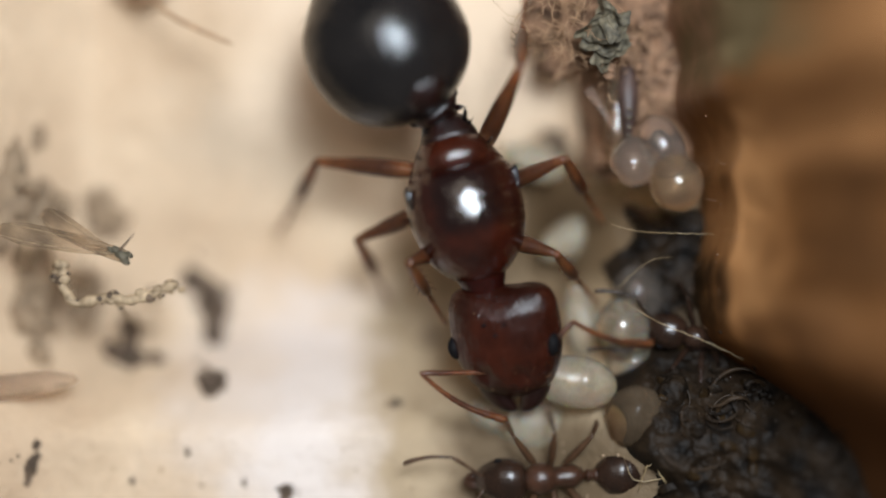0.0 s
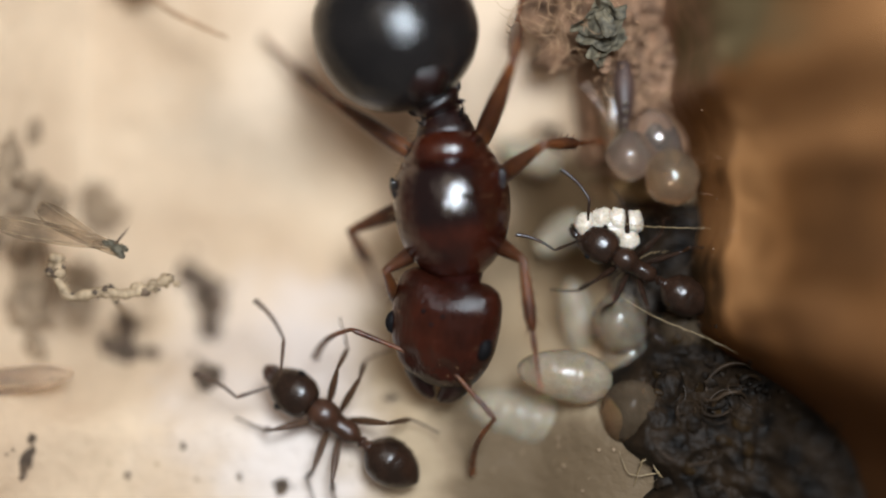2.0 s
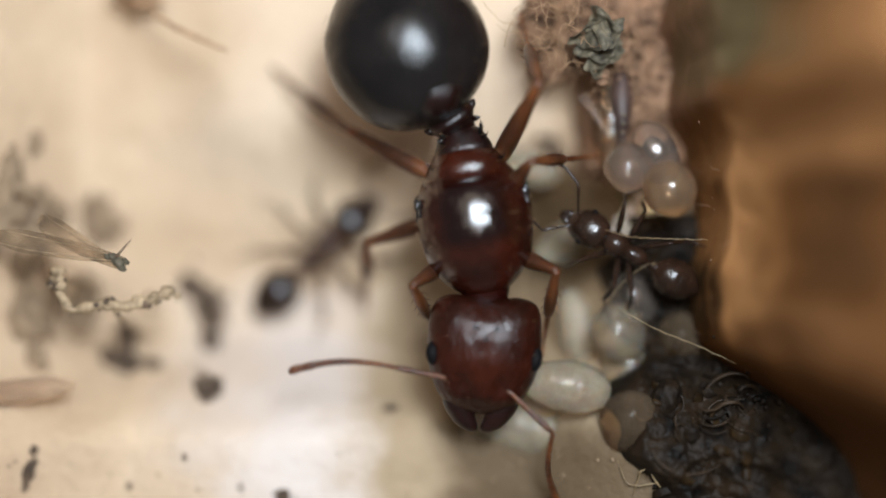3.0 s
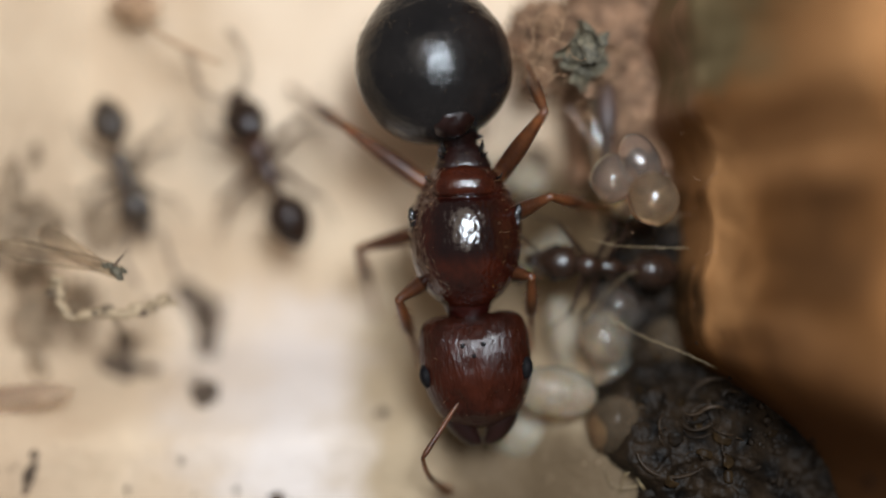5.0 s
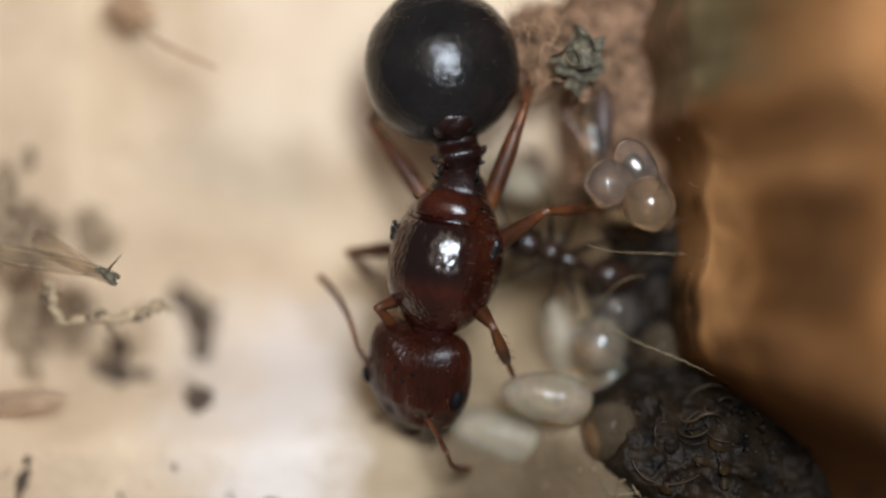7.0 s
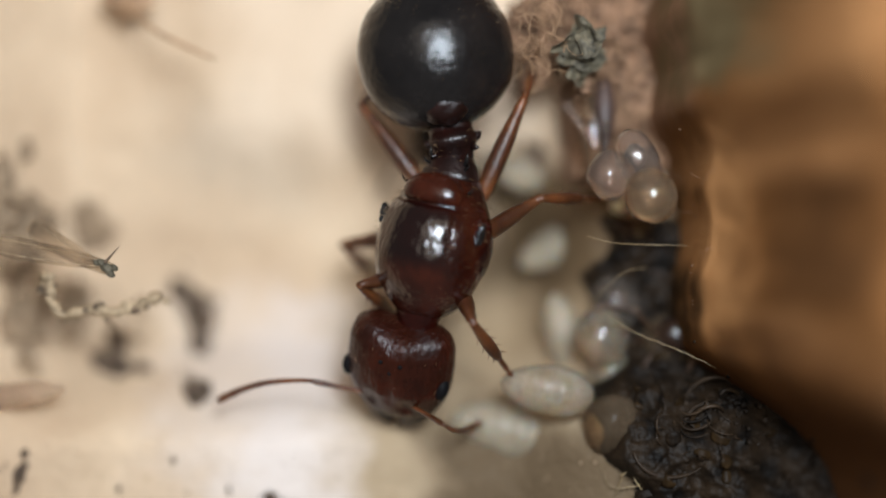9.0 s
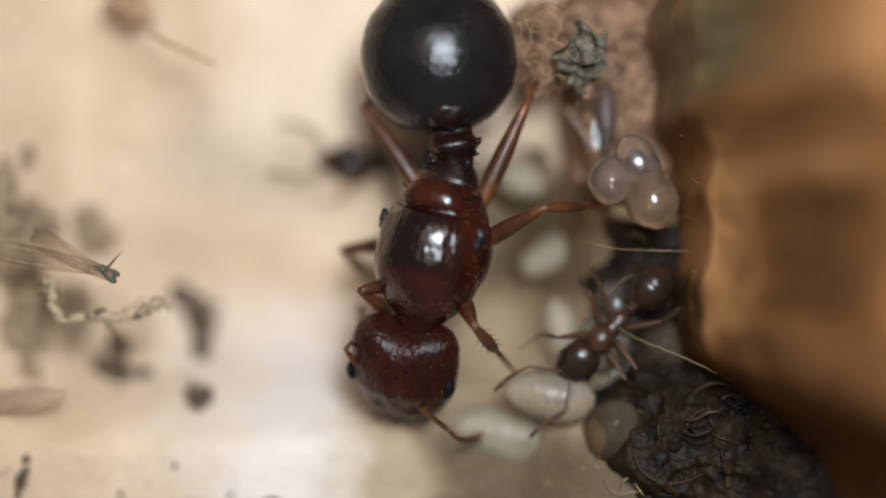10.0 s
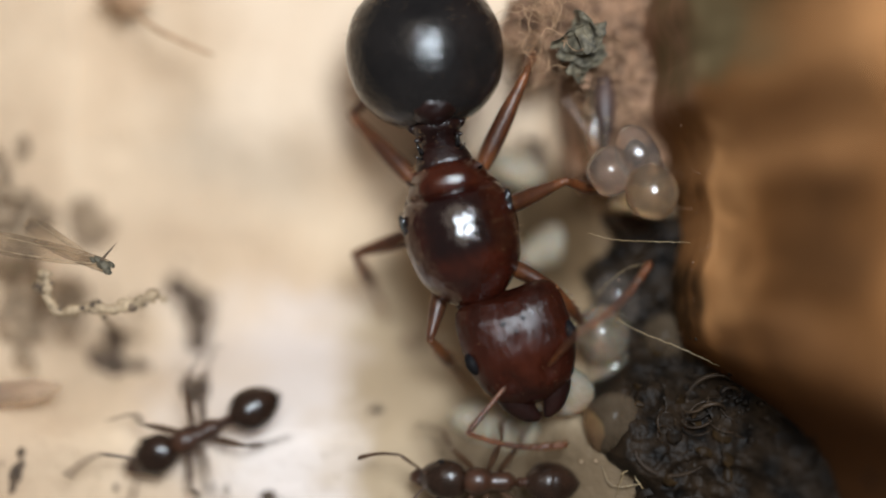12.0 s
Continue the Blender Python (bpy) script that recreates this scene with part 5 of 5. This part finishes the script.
    scout = [(0, 1.96, -3.84, 1.3, 93.81, 0), (0.2, 1.66, -4.16, 1.3, 98.35, 0), (0.5, 0.99, -5.13, 1.3, 69.4, 0), (0.8, -0.22, -5.39, 1.3, 10.93, 0), (1, -0.21, -4.53, 1.4, 23.72, 0), (1.2, -0.23, -4.1, 1.4, 10.35, 0), (1.5, 0.06, -4.01, 1.4, -1.63, 0), (1.7, 0.01, -3.92, 1.4, 12.85, 0), (1.8, -0.64, -3.6, 1.3, 50.56, 0), (1.9, -1.57, -3.23, 1.3, 61, 0), (2, -1.68, -3.08, 1.2, 53.73, 0), (2.3, -1.8, -2.71, 1, 38.5, -5), (2.5, -2.02, -2.23, 0.4, 28.41, -18), (2.6, -2.62, -1.66, -0.3, 11.84, -22), (2.7, -2.87, -0.83, -1, -2.46, -10), (2.8, -2.87, -0.09, -1.3, -20.85, 0)]
    scout_on = [(3, -2.31, 0.01, -1.4, -46.13, 0), (3.2, -2, 0.11, -1.4, -68.76, 0), (3.6, -1.37, 0.48, -1.3, -82.56, 0), (4, -1.32, 0.56, -1, 3.63, 0), (4.4, -2.36, 1.33, -0.5, 47.29, 0), (4.8, -3.49, 1.85, -0.3, 42.3, 0), (5, -3.04, 1.8, -0.3, 23.72, 0), (5.2, -2.76, 2.96, -0.2, 2.2, 0), (5.5, -2.6, 3.89, -0.1, -16.59, 0), (5.7, -2.18, 4.85, 0.3, -7.68, 0), (6.2, -1.62, 7.42, 0.3, -3.19, 0), (12, -1.52, 8.18, 0.3, -3.21, 0)]
    runner = [(0, -7.53, 8.53, -0.3, -173.66, 0), (4, -7.45, 8.86, -0.3, -173.84, 0), (4.5, -6.62, 4.49, -0.3, -168.32, 0), (4.8, -5.99, 2.21, -0.5, -164.18, 0), (5, -5.78, 1.8, -0.5, -163.14, 0), (5.2, -5.47, 0.67, -0.7, -163.35, 0), (5.5, -4.17, -0.8, -1.2, -150.84, 0), (5.6, -3.26, -1.7, -0.6, -150.2, 15), (5.7, -2.21, -2.65, 0.4, -140.61, 20), (5.8, -1.66, -2.8, 1.1, -133, 10), (5.9, -1.75, -3.42, 1.3, -142, 0), (6, -1.75, -4.28, 1.3, -175.41, 0), (6.2, -1.85, -4.97, 1.3, -178.13, 0), (6.6, -1.82, -6.62, 1.3, -178.69, 0), (12, -1.75, -7.2, 1.3, -178.69, 0)]

    queen, head_part, gaster_part, petiole_part, legs, feelers = QUEEN
    roots = {t: pose(x, y, QUEEN_BASE + BODY_UP, 0, 0, yaw) @ pose(0, 0, 0, 0, lean, 0) @ pose(0, 0, -BODY_UP) for (t, x, y, yaw), (_, lean) in zip(body, sway)}
    walk(queen, [(t, scaled(m)) for t, m in roots.items()])
    heads = {}
    for (t, x, y, yaw), (_, pitch, roll) in zip(head, nod):
        heads[t] = pose(x, y, QUEEN_BASE + BODY_UP - 0.02, 0, 0, yaw) @ pose(0, 0, 0, pitch) @ pose(0, 0, 0, 0, roll, 0)
    walk(head_part, [(t, scaled(roots[t].inverted() @ m)) for t, m in heads.items()])
    belly, waist = [], []
    for t, x, y, lift in gaster:
        joint = roots[t] @ Vector((0, -1.36, BODY_UP - 0.25))
        centre = Vector((x, y, QUEEN_BASE + BODY_UP - 0.3 + lift))
        turn = (joint - centre).to_track_quat("Y", "Z").to_matrix().to_4x4()
        belly.append((t, scaled(roots[t].inverted() @ Matrix.Translation(centre) @ turn @ pose(0, 0, 0, 34 * lift))))
        waist.append((t, scaled(roots[t].inverted() @ Matrix.Translation(joint) @ turn)))
    walk(gaster_part, belly)
    walk(petiole_part, waist)
    rows_of = {"left_fore": left_fore, "left_mid": left_mid, "left_hind": left_hind, "right_fore": right_fore, "right_mid": right_mid, "right_hind": right_hind}
    for name, (femur, tibia, tarsus, side, pair) in legs.items():
        hip = Vector(HIPS[pair])
        hip.x *= side
        upper, lower = [], []
        for t, kx, ky, fx, fy in rows_of[name]:
            low = name in ("left_mid", "left_hind")
            thigh, knee = reach(roots[t] @ hip, (kx, ky), THIGH[pair], 0 if low else 1.45, 0.7)
            whole = SHIN[pair] + FOOT[pair]
            ground = plaster_height(fx, fy) + 0.1
            shin, _ = reach(knee, (fx, fy), whole, 0, max(0.4, min(knee.z - ground, whole * 0.85)))
            upper.append((t, scaled(roots[t].inverted() @ thigh)))
            lower.append((t, scaled(thigh.inverted() @ shin)))
        walk(femur, upper)
        walk(tibia, lower)
        walk(tarsus, lower)
    for name, (scape, lash, side) in feelers.items():
        first, second = [], []
        for t, ex, ey, tx, ty in antenna_left if side > 0 else antenna_right:
            socket = heads[t] @ Vector((side * 0.30, 1.34, 0.32))
            ahead = heads[t].to_3x3() @ Vector((0, 1, 0))
            drooping = math.hypot(ex - socket.x, ey - socket.y) < 0.5 and ahead.x * (tx - socket.x) + ahead.y * (ty - socket.y) < 0
            if not drooping and math.hypot(ex - socket.x, ey - socket.y) < 0.65:   # a scape held steeply up
                ex, ey = socket.x + 0.55 * (tx - socket.x), socket.y + 0.55 * (ty - socket.y)
            base, elbow = reach(socket, (ex, ey), SCAPE, 0 if drooping else 0.95, 1.0)
            tip, _ = reach(elbow, (tx, ty), LASH, 0, 1.62)
            first.append((t, scaled(roots[t].inverted() @ base)))
            second.append((t, scaled(base.inverted() @ tip)))
        walk(scape, first)
        walk(lash, second)
    GUARD[0].scale = (0.82, 0.82, 0.82)
    key_worker(GUARD, guard + guard_on)
    ROVER[0].scale = (0.9, 0.9, 0.9)
    key_worker(ROVER, rover)
    NURSE[0].scale = (0.88, 0.88, 0.88)
    key_worker(NURSE, nurse)
    key_worker(SCOUT, scout + scout_on)
    RUNNER[0].scale = (0.85, 0.85, 0.85)
    key_worker(RUNNER, runner)
    walk(FLAKE, [(0, mm(4.30, -1.30, 0.3)), (0.5, mm(3.95, -1.10, 0.7)), (1, mm(3.54, -0.93, 1.5, 0, 0, 15)), (1.5, mm(3.50, -0.90, 1.5, 0, 0, 10)), (1.8, mm(3.03, 0.01, 1.5)),
                 (2, mm(2.86, 0.26, 1.45)), (2.5, mm(3.11, 0.50, 0.6, 20, 0, 30)), (3, mm(3.44, 0.60, 0.3, 30, 0, 50)), (4, mm(3.82, 1.30, 0.3, 30, 0, 50)), (12, mm(3.82, 1.30, 0.3, 30, 0, 50))])


motions()
